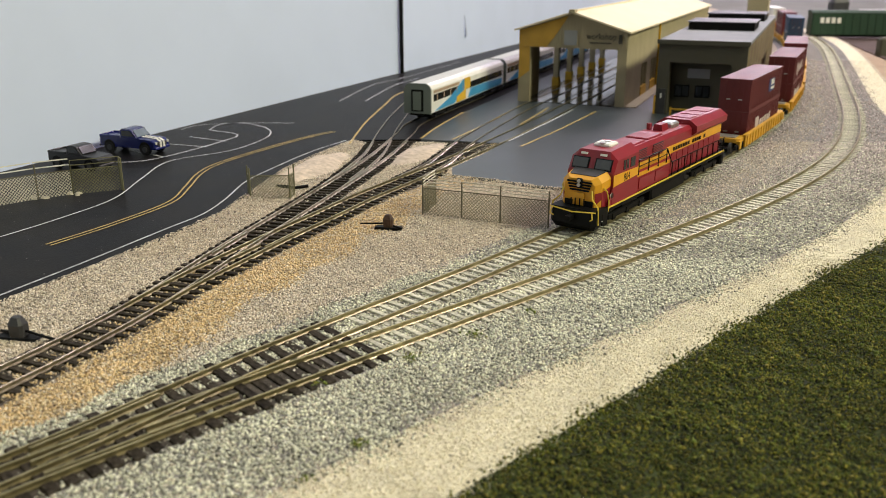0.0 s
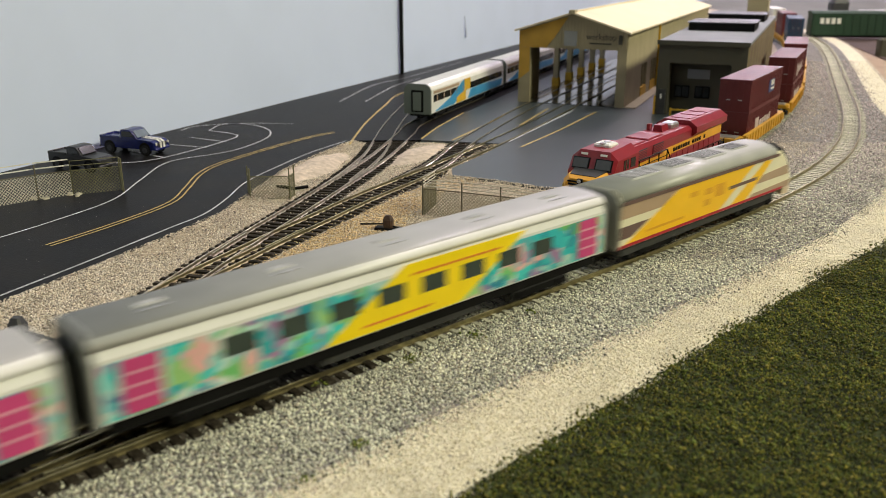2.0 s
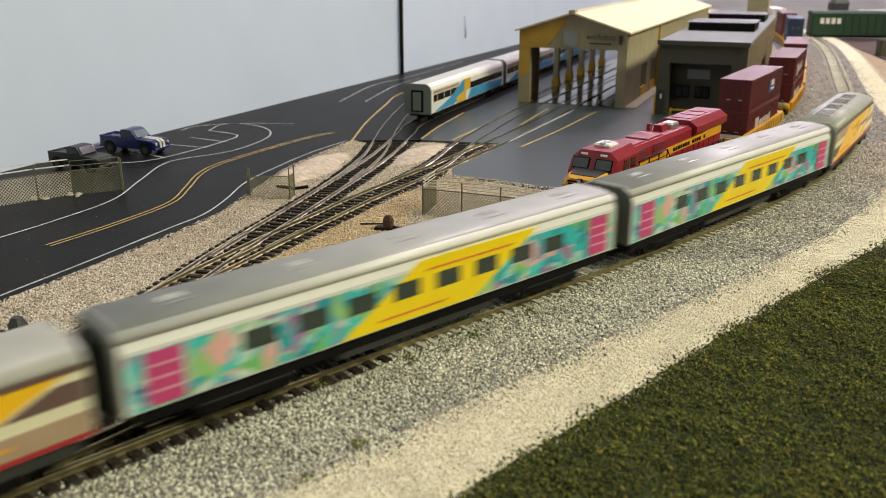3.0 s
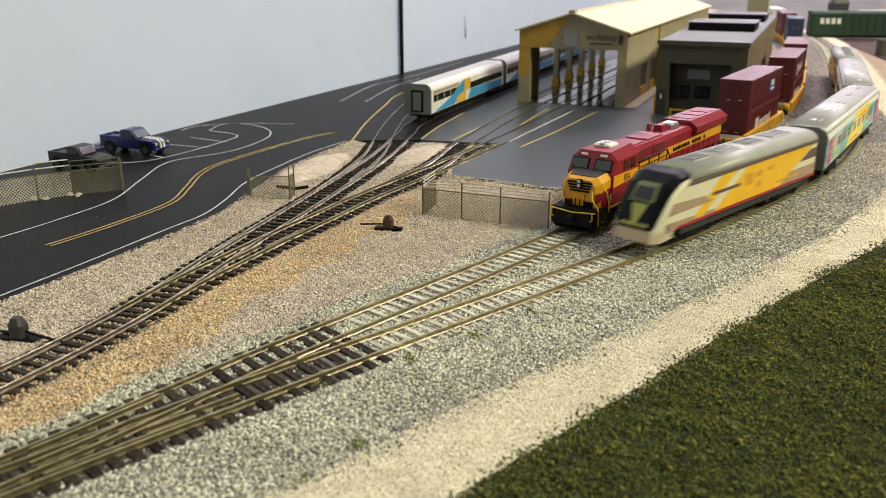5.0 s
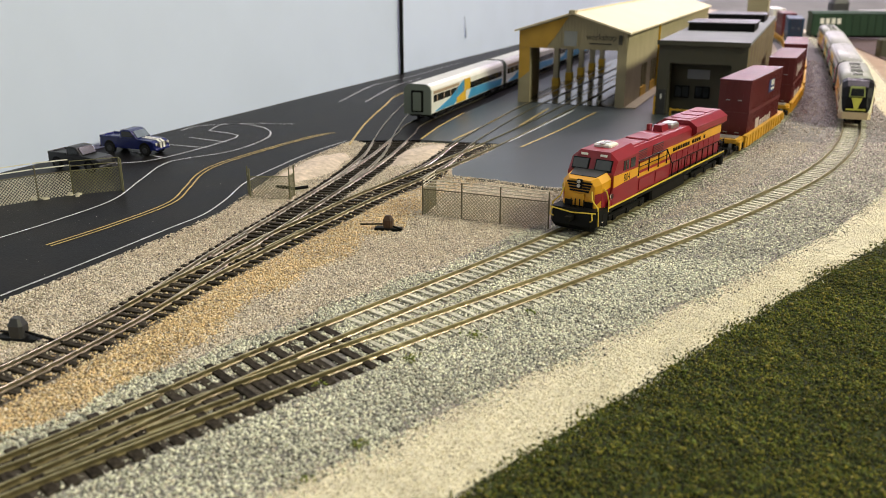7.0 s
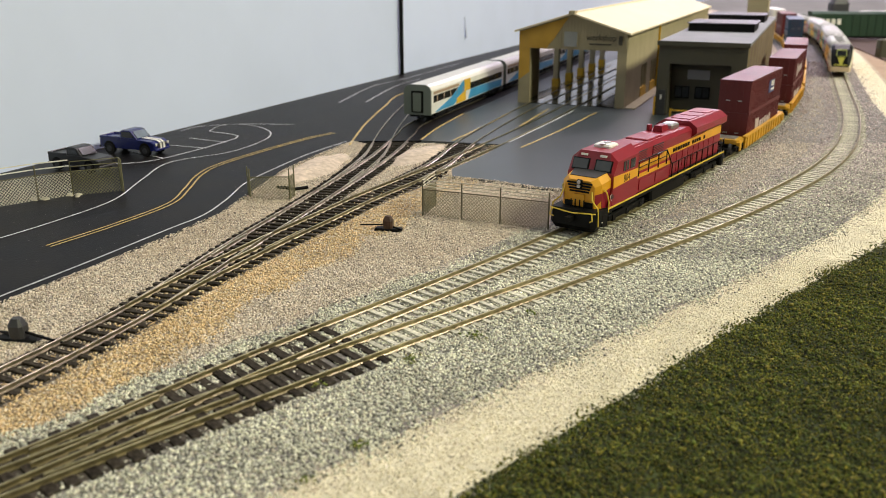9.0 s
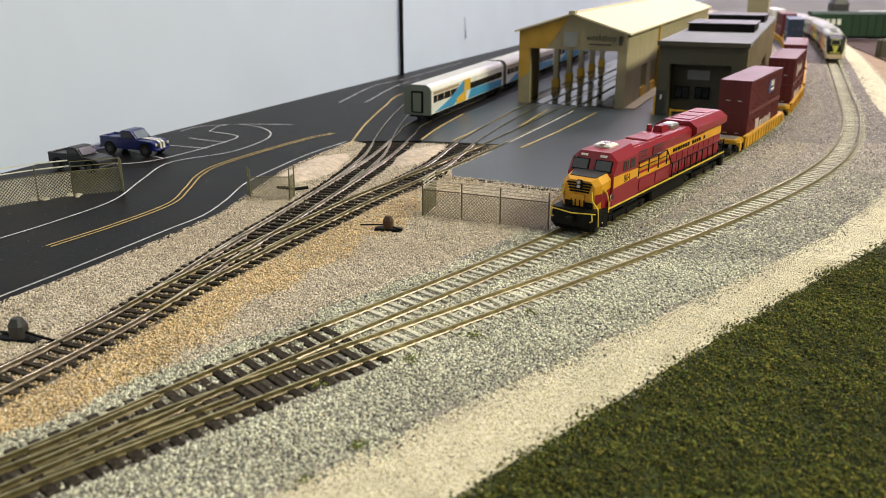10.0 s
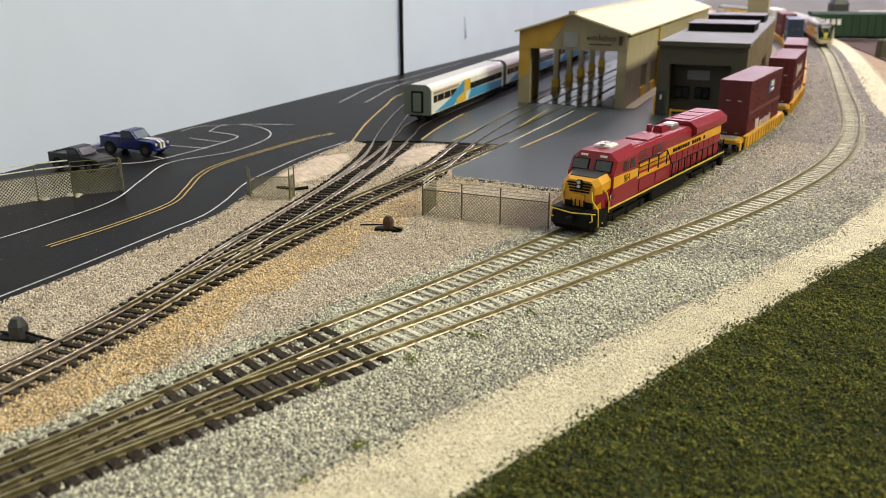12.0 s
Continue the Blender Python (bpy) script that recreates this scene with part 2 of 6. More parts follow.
def wall_pts(a, b, t):
    p, q = W0 + wd * a, W0 + wd * b
    return [(p.x, p.y), (q.x, q.y), (q.x + wn.x * t, q.y + wn.y * t), (p.x + wn.x * t, p.y + wn.y * t)]


solid("wall_west", Geo().slab(wall_pts(-1.9, 3.9, 0.08), -1.0, 1.6), WALL, "smooth white painted wall used as the layout backdrop", kind="structure")
solid("wall_north", Geo().slab([(-0.5, 4.0), (3.2, 4.0), (3.2, 4.1), (-0.5, 4.1)], -1.0, 1.6), FAR_WALL, "plain white painted far wall of the room", kind="structure")
solid("wall_east", Geo().slab([(3.2, -1.6), (3.3, -1.6), (3.3, 4.1), (3.2, 4.1)], -1.0, 1.6), ROOM, "plain grey painted side wall of the room", kind="structure")
solid("wall_south", Geo().slab([(-1.6, -1.7), (3.3, -1.7), (3.3, -1.6), (-1.6, -1.6)], -1.0, 1.6), ROOM, "plain grey painted wall behind the layout", kind="structure")
solid("floor", Geo().slab([(-1.6, -1.7), (3.3, -1.7), (3.3, 4.1), (-1.6, 4.1)], -1.05, -1.0), CARPET, "dark brown carpet floor of the room", kind="structure")
solid("ceiling", Geo().slab([(-1.6, -1.7), (3.3, -1.7), (3.3, 4.1), (-1.6, 4.1)], 1.6, 1.65), CEIL, "off-white ceiling boards", kind="structure")

# table top carrying the layout, and the scenery base on it
TABLE = [(-0.72, -0.62), (0.55, -0.62), (0.75, 0.5), (0.80, 1.25), (0.74, 2.3), (0.55, 2.3)]
solid("table", Geo().slab(TABLE[:1] + TABLE[1:] + [(W0 + wd * 0.1)[:2], (W0 - wd * 0.9)[:2]], -0.06, -0.0062), WOOD, "plywood table top under the scenery", "table", kind="structure")


def sheet(name, outline, z, thick, material, label, kind="structure"):
    return solid(name, Geo().slab(outline, z - thick, z), material, label, kind=kind)


def band(path, s0, s1, a, b, n=60):
    """Outline between two offsets to the right of a path; a and b may be functions of s."""
    A = [path.side(s, a(s) if callable(a) else a) for s in np.linspace(s0, s1, n)]
    B = [path.side(s, b(s) if callable(b) else b) for s in np.linspace(s0, s1, n)]
    return [(float(x), float(y)) for x, y in B[::-1] + A][::-1]


def strip(name, path, s0, s1, a, b, z, material, label, kind="structure", n=60, relief=0.0):
    """A sheet of scenery that follows a path."""
    m = 8
    v, f = [], []
    for i, s in enumerate(np.linspace(s0, s1, n)):
        a_, b_ = (q(s) if callable(q) else q for q in (a, b))
        for k in range(m + 1):
            x, y = path.side(s, a_ + (b_ - a_) * k / m)
            v.append((x, y, z + relief * noise.noise((x * 60, y * 60, 0.3))))
    for i in range(n - 1):
        for k in range(m):
            j = i * (m + 1) + k
            f.append((j, j + 1, j + m + 2, j + m + 1))
    g = Geo().add(v, f)
    ob = solid(name, g, material, label, kind=kind)
    if ob.data.polygons[0].normal.z < 0:
        ob.data.flip_normals()
    return ob


def sand_in(s):
    return float(np.interp(s, (0.0, 0.40, 0.75, 1.2), (0.037, 0.036, 0.017, 0.016)))


def sand_out(s):
    return float(np.interp(s, (0.0, 0.19, 0.23, 0.27, 0.33, 0.40, 0.75, 1.2), (0.060, 0.0605, 0.059, 0.0565, 0.0535, 0.0545, 0.036, 0.032)))


sheet("ground", [(-0.72, -0.62), (0.55, -0.62), (0.60, 0.1), (0.50, 0.42)] + [tuple(float(c) for c in MAIN.side(s, sand_out(s) + 0.003)) for s in np.linspace(0.62, 1.75, 30)] + [(0.62, 2.0), (0.62, 2.3), (0.55, 2.3), (W0 + wd * 0.02)[:2], (W0 - wd * 0.9)[:2]], -0.0021, 0.0034, SOIL, "tan gravel and soil ground of the model layout")
strip("ballast_bed", MAIN, -0.2, 1.9, -0.016, sand_in, -0.0018, GREY_BED, "grey ballast bed under the main line", n=120)
strip("ballast_bed", SIDING, 0.08, 1.75, -0.016, 0.037, -0.0019, GREY_BED, "grey ballast bed under the siding", n=110)
strip("sand_strip", MAIN, -0.2, 1.9, sand_in, sand_out, -0.0019, CREAM_BED, "cream sand strip between ballast and grass", n=120)
strip("lawn", MAIN, -0.2, 0.62, sand_out, lambda s: sand_out(s) + 0.26, -0.0019, TURF, "dark green ground foam turf", n=60)

ROAD = [(-0.1284, 0.2286), (-0.1151, 0.2566), (-0.0991, 0.2935), (-0.0875, 0.3241), (-0.0838, 0.3504), (-0.0800, 0.372), (-0.0760, 0.400), (-0.0640, 0.435), (-0.0545, 0.460), (-0.0500, 0.4695)]
PAD_EDGE = [(-0.0500, 0.4695), (-0.0107, 0.4715), (0.0330, 0.4607), (0.0180, 0.4270), (0.0044, 0.4020), (0.0043, 0.3862), (0.0248, 0.3772), (0.0450, 0.3640), (0.062, 0.362), (0.085, 0.388), (0.110, 0.43), (0.14, 0.478), (0.165, 0.53), (0.195, 0.59), (0.23, 0.68), (0.27, 0.79), (0.33, 0.97), (0.36, 1.08)]
far_corner = W0 + wd * 1.15
pad_left = Vector((0.0, 0.66, 0))
sheet("road", [(-0.36, 0.02), (-0.165, 0.150)] + ROAD + [(-0.0123, 0.4713), (-0.0030, 0.5113), (0.0136, 0.5637), (0.060, 0.680), (0.25, 1.15), (0.32, 1.34), (W0 + wd * 1.15)[:2], (W0 - wd * 0.75)[:2]], -0.0006, 0.0030, ASPHALT, "black painted asphalt road and parking area")
sheet("concrete_pad", [(-0.0123, 0.4713)] + PAD_EDGE[1:] + [(0.45, 1.38), (0.32, 1.345), (0.25, 1.15), (0.060, 0.680), (0.0136, 0.5637), (-0.0030, 0.5113)], -0.0007, 0.0028, PAD, "blue-grey painted concrete apron round the workshop")


def verge(outline, a, b, label):
    """Gravel ramped up against the edge of a slab."""
    path = Path(outline)
    v, f, m, n = [], [], 6, 60
    for s in np.linspace(0, path.s[-1], n):
        for k in range(m + 1):
            x, y = path.side(s, a + (b - a) * k / m)
            v.append((x, y, -0.0008 - 0.0015 * (k / m) ** 0.8 + 0.0003 * noise.noise((x * 300, y * 300, 1.7))))
    for i in range(n - 1):
        for k in range(m):
            j = i * (m + 1) + k
            f.append((j, j + 1, j + m + 2, j + m + 1))
    ob = solid("gravel_verge", Geo().add(v, f), SOIL, label, kind="structure")
    if ob.data.polygons[0].normal.z < 0:
        ob.data.flip_normals()


EDGE_R = [(-0.165, 0.150)] + ROAD
EDGE_P = PAD_EDGE[2:9]
verge(EDGE_R, -0.0003, 0.011, "pale gravel verge along the road edge")
verge(EDGE_P, 0.0003, -0.010, "pale gravel verge along the concrete apron")


def painted(path_pts, width, z, material, label, closed=False):
    path = Path(path_pts)
    n = max(6, int((path.s[-1]) / 0.006))
    return strip("road_marking", path, 0.0, path.s[-1], -width / 2, width / 2, z, material, label, n=n)


ZR = -0.0004
for off in (-0.0012, 0.0012):
    base = Path([(-0.1377, 0.2811), (-0.1244, 0.3064), (-0.1124, 0.3369), (-0.1125, 0.362), (-0.1140, 0.388), (-0.1099, 0.4108), (-0.0921, 0.4493), (-0.0750, 0.480), (-0.0639, 0.4935)])
    strip("road_marking", base, 0, base.s[-1], off - 0.0004, off + 0.0004, ZR, YELLOW_LINE, "double yellow centre line of the road", n=50)
painted([(-0.1450, 0.200), (-0.1309, 0.2335), (-0.1177, 0.2632), (-0.1017, 0.3019), (-0.0940, 0.3201), (-0.0907, 0.3431), (-0.0888, 0.3735), (-0.0800, 0.405), (-0.0690, 0.437), (-0.0540, 0.468)], 0.0008, ZR, WHITE_LINE, "white edge line of the road")
painted([(-0.1800, 0.250), (-0.1590, 0.2904), (-0.1483, 0.3125), (-0.1377, 0.3424), (-0.1379, 0.3781), (-0.1362, 0.4148), (-0.1136, 0.4377), (-0.1035, 0.4601), (-0.0996, 0.4847), (-0.1065, 0.5064), (-0.1235, 0.5220), (-0.1365, 0.5181), (-0.1385, 0.4992)], 0.0008, ZR, WHITE_LINE, "white edge line curling round the parking island")
painted([(-0.1616, 0.4111), (-0.1475, 0.4170), (-0.1344, 0.4379), (-0.1210, 0.4682), (-0.1185, 0.4849), (-0.1385, 0.4992)], 0.0010, ZR, WHITE_LINE, "white line of the parking area")
for pts in ([(-0.1553, 0.4994), (-0.1494, 0.5143), (-0.1250, 0.5230), (-0.0921, 0.5217)], [(-0.1492, 0.4573), (-0.1271, 0.4495)], [(-0.1443, 0.4782), (-0.1202, 0.4650)], [(-0.1640, 0.4400), (-0.1420, 0.4241)],
            [(-0.0745, 0.6116), (-0.0571, 0.7001), (-0.0315, 0.7519), (0.02, 0.88)], [(-0.0559, 0.6115), (-0.0386, 0.6999), (-0.02, 0.745)]):
    painted(pts, 0.0009, ZR, WHITE_LINE, "faint white parking line")
for pts, m in (([(-0.0512, 0.4582), (-0.0495, 0.500), (-0.0475, 0.5315), (-0.0409, 0.5931), (-0.0311, 0.6573), (0.01, 0.745)], YELLOW_LINE), ([(-0.0123, 0.4735), (-0.0030, 0.5113), (0.0136, 0.5637)], YELLOW_LINE),
               ([(0.0051, 0.4700), (0.0266, 0.5208), (0.0537, 0.5923)], YELLOW_LINE), ([(0.0365, 0.4655), (0.0610, 0.5166), (0.0885, 0.5748)], WHITE_LINE),
               ([(0.0421, 0.4514), (0.0694, 0.5014), (0.1026, 0.5676)], YELLOW_LINE), ([(0.0471, 0.5167), (0.0722, 0.5822)], YELLOW_LINE)):
    painted(pts, 0.0012, ZR - 0.0001, m, "worn yellow safety line on the apron" if m is YELLOW_LINE else "white line on the apron")

# ---- tracks ----
RAIL_H = 0.0015


def rail_mesh(path, s0, s1, off, step=0.006):
    prof = [(-0.00050, 0.0), (0.00050, 0.0), (0.00050, 0.0002), (0.00012, 0.0004), (0.00012, 0.0010), (0.00024, 0.0011), (0.00024, RAIL_H - 0.00006), (0.00017, RAIL_H), (-0.00017, RAIL_H), (-0.00024, RAIL_H - 0.00006), (-0.00024, 0.0011), (-0.00012, 0.0010), (-0.00012, 0.0004), (-0.00050, 0.0002)]
    n = max(2, int((s1 - s0) / step))
    k = len(prof)
    v, f = [], []
    for s in np.linspace(s0, s1, n + 1):
        for o, h in prof:
            x, y = path.side(s, off + o)
            v.append((x, y, h - RAIL_H))
    for i in range(n):
        f += [(i * k + j, i * k + (j + 1) % k, (i + 1) * k + (j + 1) % k, (i + 1) * k + j) for j in range(k)]
    f += [tuple(range(k)), tuple(range(n * k, n * k + k))]
    return Geo().add(v, f)


def tie_data(name, material, length=0.0165):
    g = Geo().loft([(ring(-length / 2, length / 2, -0.00085, 0.00085, 0.0002), -0.0036), (ring(-length / 2, length / 2, -0.00085, 0.00085, 0.0002), -0.00155), (ring(-length / 2 + 0.0002, length / 2 - 0.0002, -0.0007, 0.0007, 0.0001), -0.0013)])
    return g.data(name, material)


TIES = {id(m): tie_data("tie", m) for m in (TIE_BLACK, TIE_PALE)}
TIES["turnout"] = Geo().loft([(ring(-0.0091, 0.0091, -0.00135, 0.00135, 0.0002), -0.0036), (ring(-0.0091, 0.0091, -0.00135, 0.00135, 0.0002), -0.0014), (ring(-0.0089, 0.0089, -0.00115, 0.00115, 0.0001), -0.0012)]).data("tie", TIE_BLACK)


def track(name, path, s0, s1, rails, ties, label, rail_material=RAIL):
    """rails: (offset, s0, s1); ties: (s0, s1, material, pitch)."""
    t = thing(name, Matrix(), label, "railway track")
    for off, a, b in rails:
        part("rail", rail_mesh(path, a, b, off), rail_material, t, "nickel silver rail")
    count = 0
    for a, b, m, pitch in ties:
        far = Geo()
        for s in np.arange(a, b, pitch):
            (x, y), d = path.at(s)
            turn = math.degrees(math.atan2(-d[0], d[1])) + random.uniform(-2.6, 2.6)
            if count < 290:
                o = new("tie", TIES["turnout" if pitch == 0.0043 else id(m)])
                o.parent = t
                o.matrix_world = pose(x, y, random.uniform(-0.00016, 0.0001), 0, 0, turn) @ Matrix.Diagonal((random.uniform(0.93, 1.06), random.uniform(0.9, 1.12), 1, 1))
                count += 1
            else:
                q = pose(x, y, 0, 0, 0, turn)
                far.add([q @ Vector(c) for c in ((-0.008, -0.0008, -0.0034), (0.008, -0.0008, -0.0034), (0.008, 0.0008, -0.0034), (-0.008, 0.0008, -0.0034), (-0.008, -0.0008, -0.0013), (0.008, -0.0008, -0.0013), (0.008, 0.0008, -0.0013), (-0.008, 0.0008, -0.0013))],
                        [(3, 2, 1, 0), (4, 5, 6, 7), (0, 1, 5, 4), (1, 2, 6, 5), (2, 3, 7, 6), (3, 0, 4, 7)])
        if far.v:
            tagged(part("far_ties", far, m, t), kind="stuff")
    return t


G2 = 0.0049


def gap_along(base, branch):
    """Offset of a branch line to the right of its base line, as a function of length along the base."""
    D, S = base.away(branch.p)
    ok = np.abs(D) < 1.0
    o = np.argsort(S[ok])
    return S[ok][o], D[ok][o]


def turnout(t, base, branch, s0, reach, wide=0.64, pitch=0.0043):
    """Long ties under both lines, from s0 until they are the given distance apart; gives the end on either line."""
    S, D = gap_along(base, branch)
    s = s0
    while s < base.s[-1]:
        off = float(np.interp(s, S, D)) if s > S[0] else 0.0
        if abs(off) > reach:
            break
        _, d = base.at(s)
        x, y = base.side(s, off / 2)
        o = new("tie", TIES["turnout"])
        o.parent = t
        turn = math.degrees(math.atan2(-d[0], d[1])) + random.uniform(-1.6, 1.6)
        o.matrix_world = pose(x, y, random.uniform(-0.00016, 0.0001), 0, 0, turn) @ Matrix.Diagonal(((0.0182 + abs(off) + random.uniform(-0.0006, 0.0008)) / 0.0182, wide * random.uniform(0.88, 1.12), 1, 1))
        s += pitch
    p = np.array([branch.at(q)[0] for q in np.arange(0, min(0.4, branch.s[-1]), 0.002)])
    D, S = base.away(p)
    far = np.where((S > s) & (np.abs(D) < 1.0))[0]
    return s, float(far[0] * 0.002 if len(far) else 0.0)


def at_y(path, y):
    return float(np.interp(y, path.p[:, 1], path.s))


SM = MAIN.s[-1]
main = track("main_line_track", MAIN, -0.1, SM, [(G2, -0.1, SM), (-G2, -0.1, SM)], [(0.2050, 1.0, TIE_PALE, 0.0041), (1.0, SM, TIE_PALE, 0.0041)], "curved main line with dusty pale ties and a black turnout")
turnout(main, MAIN, SIDING, 0.02, 0.0150, 0.90)
strip("turnout_bed", MAIN, 0.0, 0.197, -0.0110, 0.0088, -0.0017, YARD_BED, "dark grimy bed under the main line turnout", n=40)
track("siding_track", SIDING, 0.0, SIDING.s[-1], [(G2, 0.012, SIDING.s[-1]), (-G2, 0.0, SIDING.s[-1])], [(0.152, 0.95, TIE_PALE, 0.0041), (0.95, SIDING.s[-1], TIE_PALE, 0.0041)], "siding track with dusty pale ties under the freight train")
sC, sB0, sD = at_y(YARD_A, 0.2240), at_y(YARD_A, 0.3400), at_y(YARD_C, 0.3790)
lead = track("yard_track", YARD_A, 0.0, YARD_A.s[-1], [(G2, 0, YARD_A.s[-1]), (-G2, 0, YARD_A.s[-1])], [(0.0, sC, TIE_BLACK, 0.0042)], "yard lead track on black ties", RAIL_DULL)
endA, endC = turnout(lead, YARD_A, YARD_C, sC, 0.0190)
endA2, endB = turnout(lead, YARD_A, YARD_B, max(endA, sB0), 0.0190)
track("yard_track", YARD_B, 0.0, YARD_B.s[-1], [(G2, 0, YARD_B.s[-1]), (-G2, 0, YARD_B.s[-1])], [], "yard track running into the concrete apron", RAIL_DULL)
third = track("yard_track", YARD_C, 0.0, YARD_C.s[-1], [(G2, 0, YARD_C.s[-1]), (-G2, 0, YARD_C.s[-1])], [(endC, sD, TIE_BLACK, 0.0042)], "yard track on black ties beside the fence", RAIL)
turnout(third, YARD_C, YARD_D, sD, 0.0190)
track("yard_track", YARD_D, 0.0, YARD_D.s[-1], [(G2, 0, YARD_D.s[-1]), (-G2, 0, YARD_D.s[-1])], [], "workshop track running into the concrete apron", RAIL_DULL)
for path, s1 in ((YARD_A, 0.335), (YARD_B, 0.155), (YARD_C, 0.262), (YARD_D, 0.088)):
    strip("yard_bed", path, 0.0, s1, -0.0095, 0.0095, -0.00195 + 0.00003 * (path is YARD_C) + 0.00005 * (path is YARD_B) - 0.00003 * (path is YARD_D), YARD_BED, "dark grimy bed under the yard tracks", n=50)


def guard_rails(path, spans, material):
    t = thing("guard_rails", Matrix(), "short guard and point rails of a turnout", "railway track", "turnout rails")
    for off, a, b in spans:
        part("guard_rail", rail_mesh(path, a, b, off), material, t)
    return t


guard_rails(MAIN, [(G2 - 0.0014, 0.128, 0.160), (-G2 + 0.0014, 0.090, 0.118), (0.0006, 0.150, 0.172)], RAIL)
guard_rails(SIDING, [(-G2 + 0.0014, 0.062, 0.092), (0.0016, 0.060, 0.084)], RAIL)
guard_rails(YARD_C, [(G2 - 0.0014, 0.060, 0.085), (0.0002, 0.045, 0.062)], RAIL)
guard_rails(YARD_A, [(-G2 + 0.0014, 0.135, 0.160), (G2 - 0.0014, 0.245, 0.268)], RAIL_DULL)

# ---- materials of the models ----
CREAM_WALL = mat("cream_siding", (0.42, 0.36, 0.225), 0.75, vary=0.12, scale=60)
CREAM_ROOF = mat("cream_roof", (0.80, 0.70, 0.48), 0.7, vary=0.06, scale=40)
MURAL_GOLD = mat("golden_wall_paint", (0.55, 0.32, 0.04), 0.7, vary=0.15, scale=80)
SAFETY = mat("safety_yellow", (0.70, 0.42, 0.03), 0.55, vary=0.15, scale=200)
SIGN_GREY = mat("grey_sign_board", (0.30, 0.31, 0.30), 0.6, vary=0.1, scale=100)
GLOSS_FLOOR = mat("sealed_floor", (0.030, 0.034, 0.038), 0.10, vary=0.2, scale=60, spec=0.6)
SCUFF = mat("grey_scuff", (0.50, 0.55, 0.70), 0.7, vary=0.2, scale=200)
INK = mat("dark_lettering", (0.06, 0.055, 0.04), 0.6, vary=0.1)
# Shade of the shed front is put into this olive; the lit side takes taupe.
OLIVE_SHADED = mat("shaded_olive_siding", (0.080, 0.076, 0.054), 0.75, vary=0.12, scale=60)
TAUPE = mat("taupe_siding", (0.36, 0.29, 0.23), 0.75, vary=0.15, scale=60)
SHED_ROOF = mat("grey_membrane_roof", (0.24, 0.25, 0.275), 0.7, vary=0.12, scale=50)
PANE = mat("dark_glass", (0.012, 0.014, 0.016), 0.12, vary=0.1)
CAB_PANE = mat("cab_window_glass", (0.035, 0.038, 0.040), 0.06, vary=0.2, scale=300, spec=0.8)
STEEL = mat("brushed_steel", (0.55, 0.55, 0.55), 0.4, 0.8, vary=0.2)
RED = mat("red_locomotive_paint", (0.26, 0.012, 0.022), 0.38, vary=0.10, scale=120)
GOLD = mat("golden_yellow_paint", (0.75, 0.36, 0.012), 0.42, vary=0.10, scale=120)
HANDRAIL = mat("yellow_handrail", (0.72, 0.52, 0.05), 0.5, vary=0.15)
WHITE = mat("white_plastic", (0.78, 0.77, 0.72), 0.45, vary=0.06, scale=150)
CONT = mat("maroon_container", (0.115, 0.012, 0.015), 0.5, vary=0.15, scale=90)
WELL = mat("yellow_well_car", (0.62, 0.33, 0.02), 0.5, vary=0.2, scale=150)
LETTER_GREY = mat("faded_white_lettering", (0.50, 0.42, 0.40), 0.5, vary=0.2)
LOGO_BLUE = mat("blue_logo", (0.02, 0.04, 0.16), 0.5, vary=0.1)
CONT_BLUE = mat("blue_container", (0.022, 0.055, 0.11), 0.5, vary=0.15, scale=90)
ORANGE = mat("orange_paint", (0.75, 0.25, 0.03), 0.5, vary=0.15, scale=90)
BLUE_CAR = mat("navy_car_paint", (0.012, 0.018, 0.12), 0.22, vary=0.1, scale=200)
BLACK_CAR = mat("black_car_paint", (0.010, 0.010, 0.012), 0.35, vary=0.1, scale=200)
RUBBER = mat("tyre_rubber", (0.012, 0.012, 0.012), 0.8, vary=0.2)
WIRE = mat("pale_fence_wire", (0.74, 0.70, 0.58), 0.6, vary=0.3, scale=500)
WIRE_OLIVE = mat("olive_fence_wire", (0.20, 0.19, 0.10), 0.6, vary=0.3, scale=500)
POST = mat("fence_post", (0.16, 0.14, 0.09), 0.6, vary=0.3, scale=400)
WIRE_WHITE = mat("white_barbed_wire", (0.75, 0.74, 0.68), 0.6, vary=0.15, scale=400)
GLUE = mat("dried_glue", (0.60, 0.55, 0.44), 0.5, vary=0.3, scale=600, bump=0.6)
EXP_YELLOW = mat("bright_yellow_livery", (0.92, 0.53, 0.004), 0.35, vary=0.06, scale=100)
EXP_CREAM = mat("cream_livery", (0.76, 0.72, 0.52), 0.35, vary=0.06, scale=100)
EXP_TAN = mat("tan_livery", (0.42, 0.30, 0.20), 0.4, vary=0.1, scale=100)
EXP_TAN_PALE = mat("pale_tan_livery", (0.62, 0.50, 0.34), 0.4, vary=0.08, scale=100)
COACH_PANE = mat("green_tinted_window", (0.030, 0.050, 0.042), 0.2, vary=0.2)
EXP_BROWN = mat("brown_livery", (0.14, 0.085, 0.075), 0.4, vary=0.1, scale=100)
EXP_ROOF = mat("green_grey_roof", (0.38, 0.39, 0.34), 0.42, vary=0.12, scale=120)
EXP_SKIRT = mat("dark_underframe", (0.035, 0.036, 0.034), 0.55, vary=0.2, scale=200)
EXP_RED = mat("red_pinstripe", (0.40, 0.02, 0.03), 0.45, vary=0.1)
COACH_YELLOW = mat("lemon_yellow_livery", (0.97, 0.72, 0.002), 0.3, vary=0.05, scale=100)
